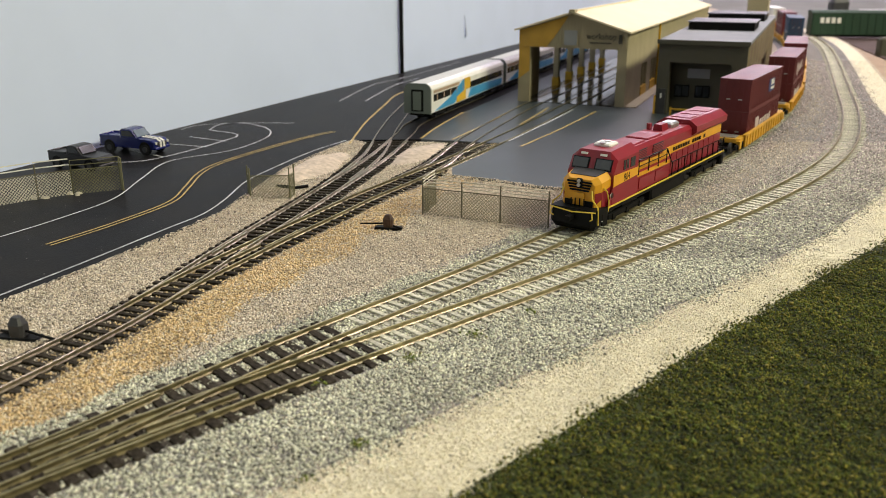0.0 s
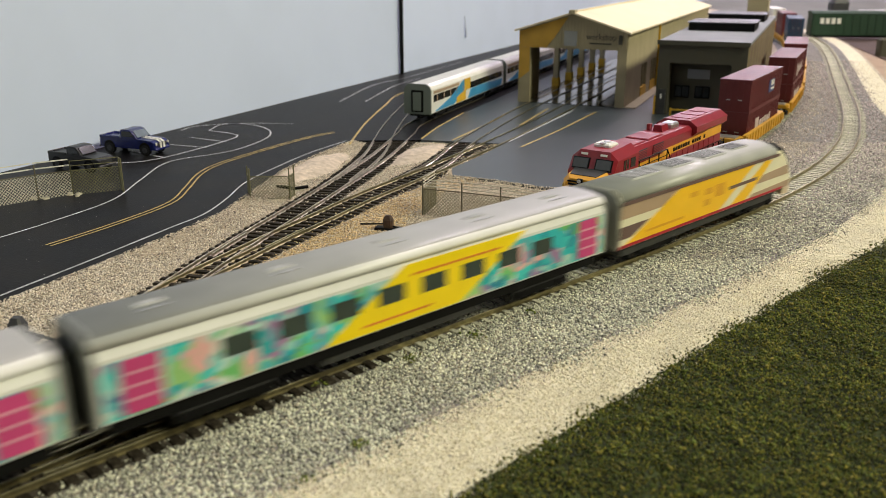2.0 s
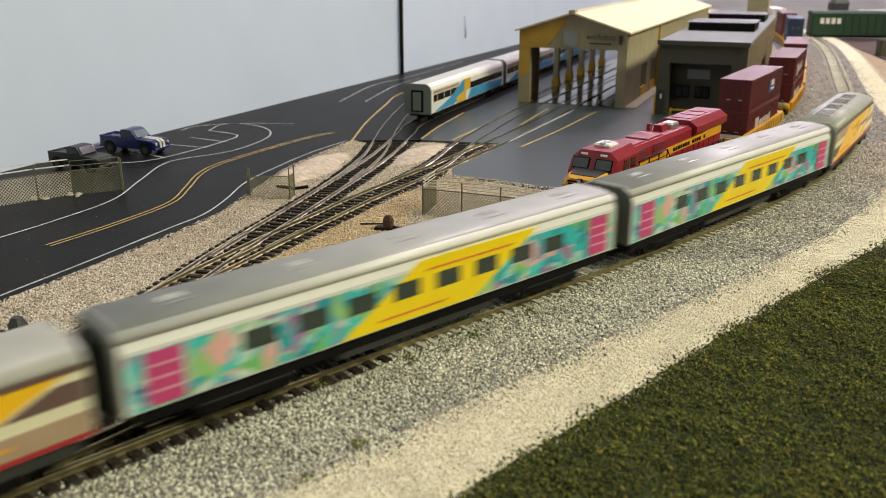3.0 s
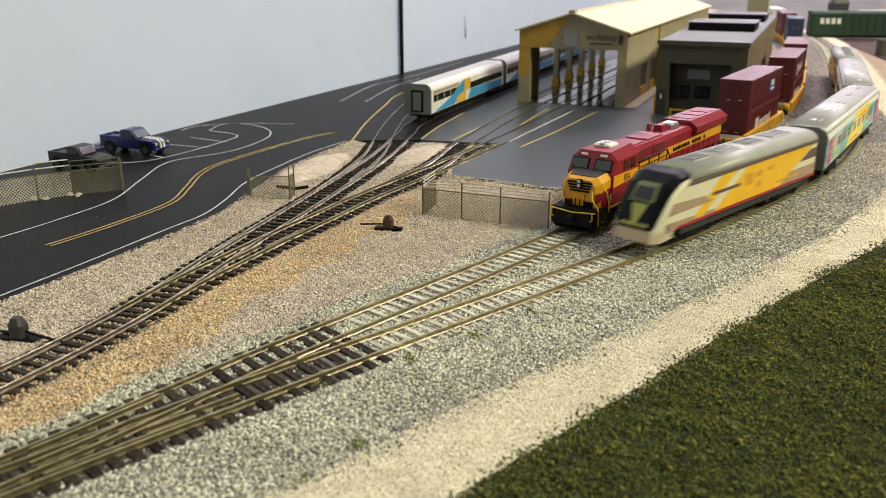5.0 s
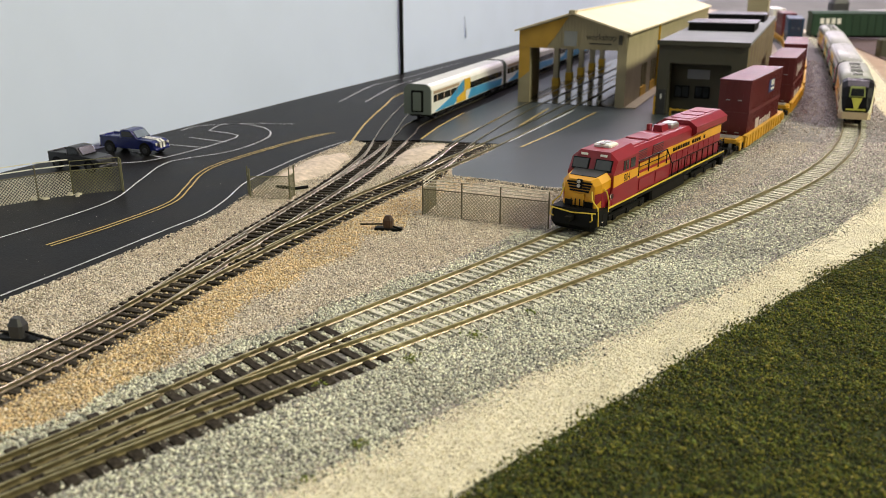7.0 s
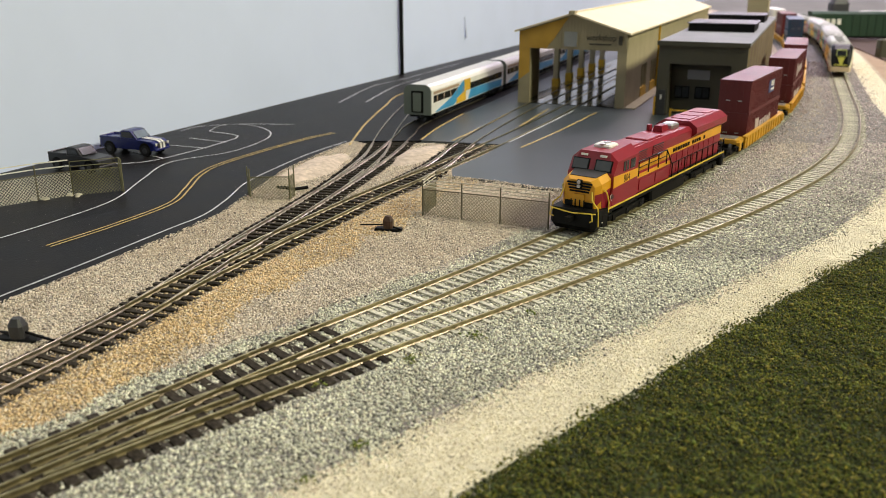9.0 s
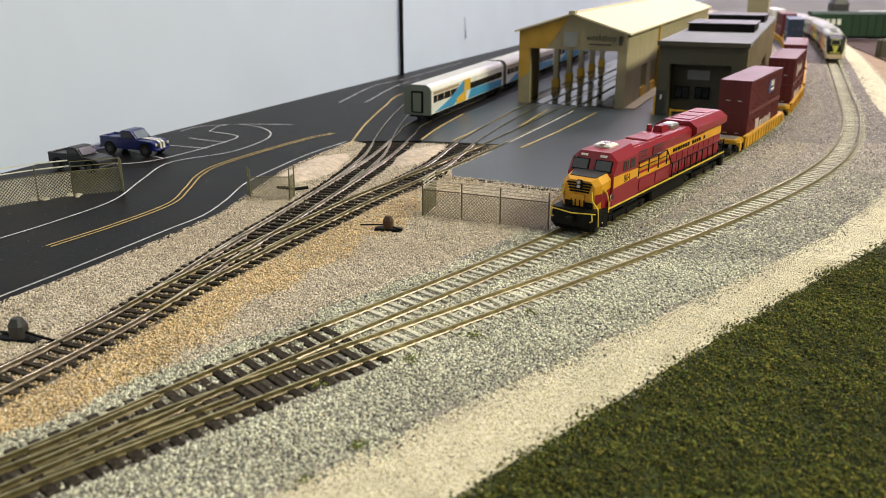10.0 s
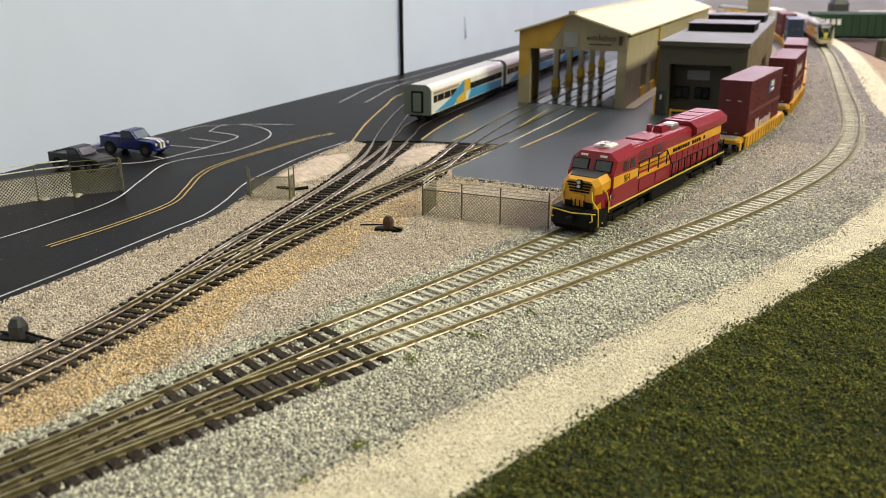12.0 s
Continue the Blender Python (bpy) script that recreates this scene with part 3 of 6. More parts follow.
COACH_ROOF = mat("grey_coach_roof", (0.40, 0.40, 0.39), 0.42, vary=0.10, scale=120)
GRILLE = mat("roof_grille_grey", (0.12, 0.13, 0.11), 0.5, vary=0.2)
COACH_WHITE = mat("white_coach_band", (0.74, 0.74, 0.71), 0.38, vary=0.05, scale=120)
COACH_END = mat("dark_coach_end", (0.17, 0.18, 0.165), 0.5, vary=0.15, scale=150)
PINK = mat("magenta_door", (0.60, 0.06, 0.22), 0.4, vary=0.1, scale=150)
PINK_LIGHT = mat("pale_pink_bar", (0.72, 0.30, 0.42), 0.4, vary=0.1, scale=150)
MASK = mat("gloss_black_nose", (0.006, 0.006, 0.007), 0.30, vary=0.1, spec=0.15)
# Pale base colour paints the highlight on the blue pickup's windscreen.
TRUCK_GLASS_GLINT = mat("windscreen_highlight_glass", (0.20, 0.24, 0.30), 0.08, vary=0.2, scale=200)
CAB_GLASS = mat("greenish_windscreen", (0.22, 0.25, 0.09), 0.1, vary=0.2, scale=200)
CHEVRON = mat("olive_yellow_chevron", (0.44, 0.43, 0.08), 0.3, vary=0.15, scale=200)
GREEN_CAR = mat("dark_green_boxcar", (0.010, 0.042, 0.020), 0.6, vary=0.15, scale=40)
BROWN_TABLE = mat("red_brown_scenery", (0.075, 0.045, 0.038), 0.9, vary=0.35, scale=25)
GREY_TABLE = mat("grey_scenery", (0.15, 0.15, 0.13), 0.9, vary=0.25, scale=14)
SKY_BLUE = mat("sky_blue_livery", (0.05, 0.30, 0.55), 0.4, vary=0.1, scale=100)
SILVER = mat("pale_silver_roof", (0.62, 0.62, 0.60), 0.4, vary=0.08, scale=100)
END_GREEN = mat("grey_green_end", (0.17, 0.20, 0.17), 0.5, vary=0.1, scale=100)


def mural_material():
    """Painted mural: soft patches of teal, aqua, green, white and pink."""
    m = mat("painted_mural", (0.5, 0.5, 0.5), 0.38, vary=0.2)
    nt = m.node_tree
    tc = [n for n in nt.nodes if n.type == "TEX_COORD"][0]
    warp = nt.nodes.new("ShaderNodeTexNoise")
    warp.inputs["Scale"].default_value = 130
    nt.links.new(tc.outputs["Object"], warp.inputs["Vector"])
    mix = nt.nodes.new("ShaderNodeVectorMath")
    mix.operation = "MULTIPLY_ADD"
    mix.inputs[1].default_value = (0.014, 0.014, 0.014)
    nt.links.new(warp.outputs["Color"], mix.inputs[0])
    nt.links.new(tc.outputs["Object"], mix.inputs[2])
    vor = nt.nodes.new("ShaderNodeTexVoronoi")
    vor.inputs["Scale"].default_value = 270
    nt.links.new(mix.outputs["Vector"], vor.inputs["Vector"])
    sep = nt.nodes.new("ShaderNodeSeparateColor")
    nt.links.new(vor.outputs["Color"], sep.inputs["Color"])
    ramp = nt.nodes.new("ShaderNodeValToRGB")
    ramp.color_ramp.interpolation = "CONSTANT"
    cols = [(0.01, 0.36, 0.40), (0.05, 0.56, 0.54), (0.30, 0.62, 0.56), (0.02, 0.22, 0.34), (0.16, 0.50, 0.16), (0.62, 0.70, 0.62), (0.03, 0.48, 0.52), (0.75, 0.42, 0.40), (0.30, 0.56, 0.20), (0.10, 0.42, 0.46), (0.45, 0.66, 0.60), (0.34, 0.20, 0.36)]
    els = ramp.color_ramp.elements
    while len(els) < len(cols):
        els.new(0.5)
    for i, (e, c) in enumerate(zip(els, cols)):
        e.position, e.color = i / len(cols), (*c, 1)
    nt.links.new(sep.outputs["Red"], ramp.inputs["Fac"])
    hsv = [n for n in nt.nodes if n.type == "HUE_SAT"][0]
    nt.links.new(ramp.outputs["Color"], hsv.inputs["Color"])
    return m


MURAL = mural_material()


def lettering(body, size, m, material, parent, name="lettering", squeeze=1.0):
    """Raised letters in the built-in font, in the plane z = 0 of m."""
    cu = bpy.data.curves.new("letters", "FONT")
    cu.body, cu.size, cu.extrude, cu.resolution_u = body, 1.0, 0.02, 2
    cu.align_x = "CENTER"
    src = new("letters", cu)
    bpy.context.view_layer.update()
    me = bpy.data.meshes.new_from_object(src.evaluated_get(bpy.context.evaluated_depsgraph_get()))
    bpy.data.objects.remove(src)
    bpy.data.curves.remove(cu)
    me.transform(Matrix.Diagonal((size * squeeze, size, size * 0.3, 1)))
    me.transform(m)
    me.materials.clear()
    me.materials.append(material)
    ob = new(name, me)
    ob.parent = parent
    return ob


def side_m(x, y, z, right):
    """Plane of writing on a side wall; reads from its own side. right: the wall faces +x."""
    return Matrix.Translation((x, y, z)) @ (Matrix(((0, 0, 1, 0), (1, 0, 0, 0), (0, 1, 0, 0), (0, 0, 0, 1))) if right else Matrix(((0, 0, -1, 0), (-1, 0, 0, 0), (0, 1, 0, 0), (0, 0, 0, 1))))


def side_plate(x, pts, t=0.00012):
    """A panel on a side wall at x, outline (y, z)."""
    return Geo().plate([(x, y, z) for y, z in pts], t if x > 0 else -t, (1, 0, 0))


def rect(y0, y1, z0, z1):
    return [(y0, z0), (y1, z0), (y1, z1), (y0, z1)]


# ---- express train ----


def bogie(parent, y, axles=2, w=0.0080, pitch=0.0158):
    g = Geo()
    half = pitch * (axles - 1) / 2 + 0.004
    for sx in (-1, 1):
        g.box(sx * w - 0.0007, sx * w + 0.0007, y - half, y + half, 0.0028, 0.0050, 0.0003)
        for a in range(axles):
            ya = y - pitch * (axles - 1) / 2 + a * pitch
            g.box(sx * w - 0.0010, sx * w + 0.0010, ya - 0.0012, ya + 0.0012, 0.0022, 0.0046)
    g.box(-w, w, y - 0.003, y + 0.003, 0.003, 0.0058)
    b = part("bogie", g, BLACK, parent, "black bogie frame")
    for a in range(axles):
        ya = y - pitch * (axles - 1) / 2 + a * pitch
        q = Geo()
        for sx in (-1, 1):
            q.cyl((sx * 0.0038, ya, 0.0029), (sx * 0.0052, ya, 0.0029), 0.0029, 14)
        q.cyl((-0.0062, ya, 0.0029), (0.0062, ya, 0.0029), 0.0006, 6)
        part("wheelset", q, DARK, b)
    return b


def hull(w, z0, top, c=0.0042):
    return [(-w, z0), (w, z0), (w, top - c), (w - 0.0012, top - c * 0.38), (w - c, top), (-w + c, top), (-w + 0.0012, top - c * 0.38), (-w, top - c)]


def arch(w, z, rise, e):
    """A rounded roof section."""
    return [(w * math.cos(a), z + rise * max(0.0, 1 - abs(math.cos(a)) ** e) ** (1 / e)) for a in np.linspace(0, math.pi, 17)]


def express_engine():
    L = 0.1236
    h = L / 2
    t = thing("express_locomotive", Matrix(), "yellow and cream streamlined express locomotive with black nose", "locomotive", "express train")
    nose = [(-h, 0.0097, 0.0262), (h - 0.020, 0.0097, 0.0262), (h - 0.014, 0.0096, 0.0252), (h - 0.009, 0.0094, 0.0222), (h - 0.0045, 0.0090, 0.0170), (h - 0.0012, 0.0082, 0.0115), (h, 0.0072, 0.0088)]
    part("body", Geo().along_y([(y, hull(w, 0.0074, z, min(0.0036, (z - 0.0074) * 0.6))) for y, w, z in nose]), EXP_CREAM, t, "cream painted body")
    roof = arch(0.0098, 0.0222, 0.0045, 2.8)
    part("roof", Geo().along_y([(-h + 0.0002, roof), (h - 0.019, roof)]), EXP_ROOF, t, "weathered green-grey roof", smooth=True)
    for y0, y1, wx in ((-0.048, -0.030, 0.0042), (-0.024, -0.010, 0.0040), (-0.004, 0.012, 0.0044), (0.018, 0.030, 0.0036)):
        part("roof_hatch", Geo().box(-wx, wx, y0, y1, 0.0262, 0.0270, 0.0004), EXP_ROOF, t)
        for k in range(4):
            yy = y0 + (y1 - y0) * (k + 0.5) / 4
            part("grille", Geo().box(-wx * 0.8, wx * 0.8, yy - 0.0009, yy + 0.0009, 0.02695, 0.02725), GRILLE, t)
    part("underframe", Geo().box(-0.0088, 0.0088, -h + 0.002, h - 0.016, 0.0044, 0.0076, 0.0006), EXP_SKIRT, t, "dark underframe and tanks")
    part("tail_end", Geo().along_y([(-h - 0.0006, hull(0.0092, 0.0074, 0.0258, 0.004)), (-h + 0.0002, hull(0.0094, 0.0070, 0.0262, 0.004))]), EXP_ROOF, t, "grey-green rear end")
    part("gangway", Geo().box(-0.0042, 0.0042, -h - 0.0026, -h - 0.0004, 0.0066, 0.0225, 0.0006), BLACK, t, "black rubber gangway")
    B, T = 0.0086, 0.0216

    def Y(u):
        return -h + u * L
    for sx in (-1, 1):
        x = 0.0097 * sx
        part("red_stripe", side_plate(x, rect(Y(0.0), Y(0.905), 0.0076, 0.0085), 0.00025), EXP_RED, t)
        part("cantrail_stripe", side_plate(0.0098 * sx, rect(Y(0.0), Y(0.86), 0.0216, 0.0227), 0.00030), EXP_BROWN, t)
        def lean(pts):
            return pts if sx > 0 else [(y, B + T - z) for y, z in pts]
        part("yellow_panel", side_plate(x, lean([(Y(0.025), B), (Y(0.505), B), (Y(0.70), T), (Y(0.275), T)])), EXP_YELLOW, t, "bright yellow livery panel")
        part("yellow_panel", side_plate(x, lean([(Y(0.57), B), (Y(0.665), B), (Y(0.815), T - 0.0008), (Y(0.77), T)])), EXP_YELLOW, t, "bright yellow livery panel")
        part("tan_panel", side_plate(x, lean([(Y(0.0), 0.0172), (Y(0.19), 0.0172), (Y(0.268), T), (Y(0.0), T)])), EXP_TAN, t, "tan livery panel")
        part("brown_panel", side_plate(x, lean([(Y(0.0), 0.0106), (Y(0.05), 0.0106), (Y(0.13), 0.0146), (Y(0.0), 0.0146)])), EXP_BROWN, t, "brown livery panel")
        part("brown_band", side_plate(0.0095 * sx, [(Y(0.715), 0.0132), (Y(0.945), 0.0132), (Y(0.925), 0.0168), (Y(0.765), 0.0160)], 0.0004), EXP_TAN, t, "tan band behind the nose")
        part("tan_skirt", side_plate(0.0095 * sx, [(Y(0.68), 0.0078), (Y(0.955), 0.0078), (Y(0.955), 0.0104), (Y(0.70), 0.0098)], 0.0003), EXP_TAN, t, "tan skirt at the nose")
        # blurred emblem and lettering as plain bars
        for y0, y1, z0, z1 in ((0.33, 0.37, 0.0168, 0.0186), (0.41, 0.45, 0.0160, 0.0182), (0.47, 0.52, 0.0140, 0.0185), (0.41, 0.44, 0.0120, 0.0142)):
            part("emblem_bar", side_plate(x * 1.013, rect(Y(y0), Y(y1), z0, z1), 0.0001), GOLD, t)
        part("lettering_bar", side_plate(x * 1.013, [(Y(0.55), 0.0148), (Y(0.72), 0.0150), (Y(0.72), 0.0162), (Y(0.55), 0.0160)], 0.0001), EXP_BROWN, t)
        part("lettering_bar", side_plate(x * 1.013, rect(Y(0.12), Y(0.30), 0.0104, 0.0112), 0.0001), GOLD, t)
    mask = [(y, w, z + 0.0004) for y, w, z in nose[1:]]

    def brow(w, z):
        c = min(0.0036, (z - 0.0078) * 0.6)
        top = [(w - 0.0006, z - c * 0.62), (w - 0.0010, z - c * 0.36), (w - c, z), (-w + c, z), (-w + 0.0010, z - c * 0.36), (-w + 0.0006, z - c * 0.62)]
        return top + [(x * 0.94, q - 0.0012) for x, q in reversed(top)]
    part("nose_mask", Geo().along_y([(y + 0.0003, brow(w, z)) for y, w, z in mask]), MASK, t, "gloss black nose", smooth=False)
    part("front_face", Geo().along_y([(h - 0.0100, [(-0.0094, 0.0048), (0.0094, 0.0048), (0.0094, 0.0078), (-0.0094, 0.0078)]), (h - 0.0030, [(-0.0088, 0.0040), (0.0088, 0.0040), (0.0088, 0.0084), (-0.0088, 0.0084)]), (h + 0.0006, [(-0.0070, 0.0042), (0.0070, 0.0042), (0.0072, 0.0084), (-0.0072, 0.0084)])]), EXP_TAN_PALE, t, "pale tan front apron")

    def slope(zz, x, out):
        zs = [q[2] for q in mask[1:]][::-1]
        ys = [q[0] for q in mask[1:]][::-1]
        return (x, float(np.interp(zz, zs, ys)) + out, zz + out * 0.6)
    for name, m, pts in (("windscreen", CAB_GLASS, [(-0.0046, 0.0168), (0.0046, 0.0168), (0.0040, 0.0226), (-0.0040, 0.0226)]), ("windscreen_glass", PANE, [(-0.0036, 0.0174), (0.0036, 0.0174), (0.0033, 0.0212), (-0.0033, 0.0212)]),
                         ("chevron", CHEVRON, [(-0.0008, 0.0098), (0.0008, 0.0098), (0.0030, 0.0162), (-0.0030, 0.0162)]), ("headlight_bar", CHEVRON, [(-0.0055, 0.0093), (0.0055, 0.0093), (0.0052, 0.0102), (-0.0052, 0.0102)])):
        o = 0.0003 if name != "windscreen_glass" else 0.0005
        g = Geo()
        rows = [[slope(z_, x_, o + d) for x_, z_ in pts] for d in (0.0, 0.0002)]
        g.add(rows[0] + rows[1], [(0, 1, 2, 3), (4, 5, 6, 7), (0, 1, 5, 4), (1, 2, 6, 5), (2, 3, 7, 6), (3, 0, 4, 7)])
        part(name, g, m, t)
    bogie(t, -0.038)
    bogie(t, 0.034)
    return t


def express_coach(flip):
    L = 0.155
    h = L / 2
    t = thing("express_coach", Matrix(), "express coach with painted mural, yellow centre and grey roof", "railway coach", "express train")
    part("body", Geo().along_y([(-h, hull(0.0097, 0.0084, 0.0258)), (h, hull(0.0097, 0.0084, 0.0258))]), COACH_WHITE, t, "white coach body")
    edge = arch(0.0092, 0.0236, 0.0031, 3.0)
    part("roof_edge", Geo().along_y([(-h, edge), (h, edge)]), COACH_WHITE, t, "white curved roof edge", smooth=True)
    roof = arch(0.0080, 0.0254, 0.00148, 2.5)
    part("roof", Geo().along_y([(-h + 0.0003, roof), (h - 0.0003, roof)]), COACH_ROOF, t, "smooth grey roof", smooth=True)
    for k in range(5):
        yy = -h + L * (0.1 + 0.2 * k)
        part("roof_vent", Geo().box(-0.0012, 0.0012, yy - 0.003, yy + 0.003, 0.0266, 0.0272, 0.0003), COACH_ROOF, t)
        part("roof_vent", Geo().box(0.0030, 0.0036, yy - 0.003, yy + 0.003, 0.0264, 0.0270), STEEL, t)
    for sy in (-1, 1):
        part("coach_end", Geo().along_y([(sy * h - 0.0008 if sy < 0 else sy * h - 0.0002, hull(0.0098, 0.0080, 0.0264)), (sy * h + 0.0002 if sy < 0 else sy * h + 0.0008, hull(0.0096, 0.0080, 0.0262))]), COACH_END, t, "dark grey coach end")
        part("gangway", Geo().box(-0.0045, 0.0045, min(sy * (h + 0.0004), sy * (h + 0.0030)), max(sy * (h + 0.0004), sy * (h + 0.0030)), 0.0070, 0.0235, 0.0008), BLACK, t, "black rubber gangway")
    part("underframe", Geo().box(-0.0085, 0.0085, -h + 0.002, h - 0.002, 0.0052, 0.0086), BLACK, t, "black underframe")
    part("equipment_box", Geo().box(-0.0082, 0.0082, -0.026, 0.026, 0.0034, 0.0060, 0.0006), EXP_SKIRT, t, "dark equipment boxes under the floor")
    B, T = 0.0087, 0.0212

    def Y(u):
        return -h + u * L if not flip else h - u * L
    for sx in (-1, 1):
        x = 0.0097 * sx
        part("mural_panel", side_plate(x, rect(-h + 0.001, h - 0.001, B, T - 0.0004), 0.00012), MURAL, t, "teal, green and pink painted mural")
        part("yellow_panel", side_plate(x, [(Y(0.33), B), (Y(0.61), B), (Y(0.768), 0.0231), (Y(0.488), 0.0231)], 0.00022), COACH_YELLOW, t, "bright yellow diagonal panel")
        part("orange_line", side_plate(x, [(Y(0.50), 0.0200), (Y(0.70), 0.0200), (Y(0.705), 0.0206), (Y(0.505), 0.0206)], 0.00030), ORANGE, t)
        part("orange_line", side_plate(x, [(Y(0.40), 0.0104), (Y(0.54), 0.0104), (Y(0.545), 0.0110), (Y(0.405), 0.0110)], 0.00030), ORANGE, t)
        for k in range(8):
            u = 0.195 + k * 0.0885
            g = side_plate(x, rect(-h + L * u - 0.0041, -h + L * u + 0.0041, 0.0145, 0.0188), 0.00030)
            part("window", g, COACH_PANE, t, "dark tinted window")
        for u in (0.055, 0.945):
            d = part("door", side_plate(x, rect(-h + L * u - 0.0042, -h + L * u + 0.0042, 0.0092, 0.0206), 0.00034), PINK, t, "magenta door with pale bars")
            for k in range(3):
                z = 0.0118 + 0.0028 * k
                part("door_bar", side_plate(x, rect(-h + L * u - 0.0040, -h + L * u + 0.0040, z, z + 0.0006), 0.00042), PINK_LIGHT, d)
    bogie(t, -h + 0.027)
    bogie(t, h - 0.027)
    return t


engine = express_engine()
coach = express_coach(False)
coach_b = express_coach(False)
tagged(coach_b, "rear express coach with painted mural and yellow centre")
engine_b = copy_thing(engine, Matrix())
tagged(engine_b, "trailing yellow and cream express locomotive with black nose")
TRAIN = [(engine, 0.0618, 0.1236, False), (coach, 0.2082, 0.155, False), (coach_b, 0.3703, 0.155, False), (engine_b, 0.5167, 0.1236, True)]

# ---- freight train on the siding ----


def siding_pose(s, reverse=False):
    (x, y), d = SIDING.at(s)
    return pose(x, y, 0, 0, 0, math.degrees(math.atan2(-d[0], d[1])) + (180 if reverse else 0))


def siding_s(y):
    return float(np.interp(y, SIDING.p[:, 1], SIDING.s))


def chord_pose(s, length):
    (ax, ay), _ = SIDING.at(s - length * 0.35)
    (bx, by), _ = SIDING.at(s + length * 0.35)
    return pose((ax + bx) / 2, (ay + by) / 2, 0, 0, 0, math.degrees(math.atan2(-(bx - ax), by - ay)))


def freight_engine():
    """Front at y = -0.065, rear at y = 0.065."""
    t = thing("diesel_locomotive", chord_pose(siding_s(0.2965) + 0.0700, 0.13) @ Matrix.Diagonal((1.0, 1.075, 0.94, 1.0)), "red and yellow six-axle diesel freight locomotive on the siding", "locomotive")
    o = -0.065

    def b(x0, x1, y0, y1, z0, z1, c=0.0):
        return Geo().box(x0, x1, y0 + o, y1 + o, z0, z1, c)
    part("frame", b(-0.0092, 0.0092, 0.004, 0.1280, 0.0066, 0.0086), BLACK, t, "black frame and walkway")
    part("fuel_tank", b(-0.0086, 0.0086, 0.049, 0.083, 0.0016, 0.0068, 0.0008), BLACK, t, "black fuel tank")
    for y in (0.027, 0.105):
        bogie(t, y + o, 3, 0.0082, 0.0112)
    pilot = Geo().loft([(ring(-0.0080, 0.0080, 0.0015 + o, 0.006 + o, 0.001), 0.0008), (ring(-0.0092, 0.0092, o, 0.008 + o, 0.0015), 0.0030), (ring(-0.0092, 0.0092, 0.0010 + o, 0.009 + o, 0.0012), 0.0090)])
    part("pilot", pilot, BLACK, t, "black pilot and snow plough")
    part("rear_pilot", b(-0.0090, 0.0090, 0.1255, 0.1290, 0.0014, 0.0086, 0.0006), BLACK, t)
    part("coupler", b(-0.0010, 0.0010, -0.003, 0.001, 0.0050, 0.0068), BLACK, t)
    part("coupler", b(-0.0010, 0.0010, 0.129, 0.133, 0.0050, 0.0068), BLACK, t)
    # short hood
    def nose_ring(w, z):
        return [(-w, 0.0086), (w, 0.0086), (w, z - 0.0022), (w - 0.0018, z), (-w + 0.0018, z), (-w, z - 0.0022)]
    nose = part("short_hood", Geo().along_y([(0.0052 + o, nose_ring(0.0060, 0.0196)), (0.0072 + o, nose_ring(0.0078, 0.0206)), (0.0145 + o, nose_ring(0.0086, 0.0220))]), GOLD, t, "golden yellow sloped nose")
    part("anti_glare_panel", Geo().add([(-0.0052, 0.0072 + o, 0.02085), (0.0052, 0.0072 + o, 0.02085), (0.0068, 0.0138 + o, 0.0222), (-0.0068, 0.0138 + o, 0.0222), (-0.0052, 0.0072 + o, 0.0203), (0.0052, 0.0072 + o, 0.0203), (0.0068, 0.0138 + o, 0.0217), (-0.0068, 0.0138 + o, 0.0217)],
                                      [(0, 1, 2, 3), (7, 6, 5, 4), (0, 1, 5, 4), (1, 2, 6, 5), (2, 3, 7, 6), (3, 0, 4, 7)]), DARK, nose, "dark grey anti-glare panel")
    for k in range(4):
        z = 0.0182 - k * 0.0011
        part("winged_stripe", b(-0.0050 + 0.0004 * k, 0.0050 - 0.0004 * k, 0.0047, 0.0054, z, z + 0.0006), BLACK, nose)
    for z in (0.0174, 0.0190):
        part("headlight", Geo().cyl((0, 0.0040 + o, z), (0, 0.006 + o, z), 0.0007, 10), STEEL, nose, "small round headlight")
    part("headlight_plate", b(-0.0011, 0.0011, 0.0044, 0.0056, 0.0163, 0.0199, 0.0003), BLACK, nose)
    for sx in (-1, 1):
        part("nose_red_flank", Geo().add([(sx * 0.0063, 0.0056 + o, 0.0088), (sx * 0.0080, 0.0077 + o, 0.0088), (sx * 0.0088, 0.0172 + o, 0.0088), (sx * 0.0088, 0.0172 + o, 0.0172), (sx * 0.0080, 0.0072 + o, 0.0150), (sx * 0.0063, 0.0051 + o, 0.0145),
                                        (sx * 0.0056, 0.0070 + o, 0.0088), (sx * 0.0080, 0.0172 + o, 0.0165)], [(0, 1, 4, 5), (1, 2, 3, 4), (0, 5, 6), (2, 7, 3)]), RED, nose, "red lower flank of the nose")
    part("nose_shadow_panel", b(-0.0056, 0.0056, 0.0047, 0.0056, 0.0088, 0.0112), BLACK, nose, "black lower nose panel")
    part("nose_door", b(-0.0022, 0.0022, 0.0045, 0.0056, 0.0094, 0.0142), GOLD, nose)
    for x in (-0.0026, -0.0009, 0.0009, 0.0026):
        part("grab_iron", Geo().rod([(x, 0.0040 + o, 0.0090), (x, 0.0040 + o, 0.0122)], 0.00022), BLACK, nose)
    # cab
    def cab_ring(w, z, k):
        return [(-w, 0.0086), (w, 0.0086), (w, z), (w - 0.0036 * k, z + 0.0034 * k), (-w + 0.0036 * k, z + 0.0034 * k), (-w, z)]
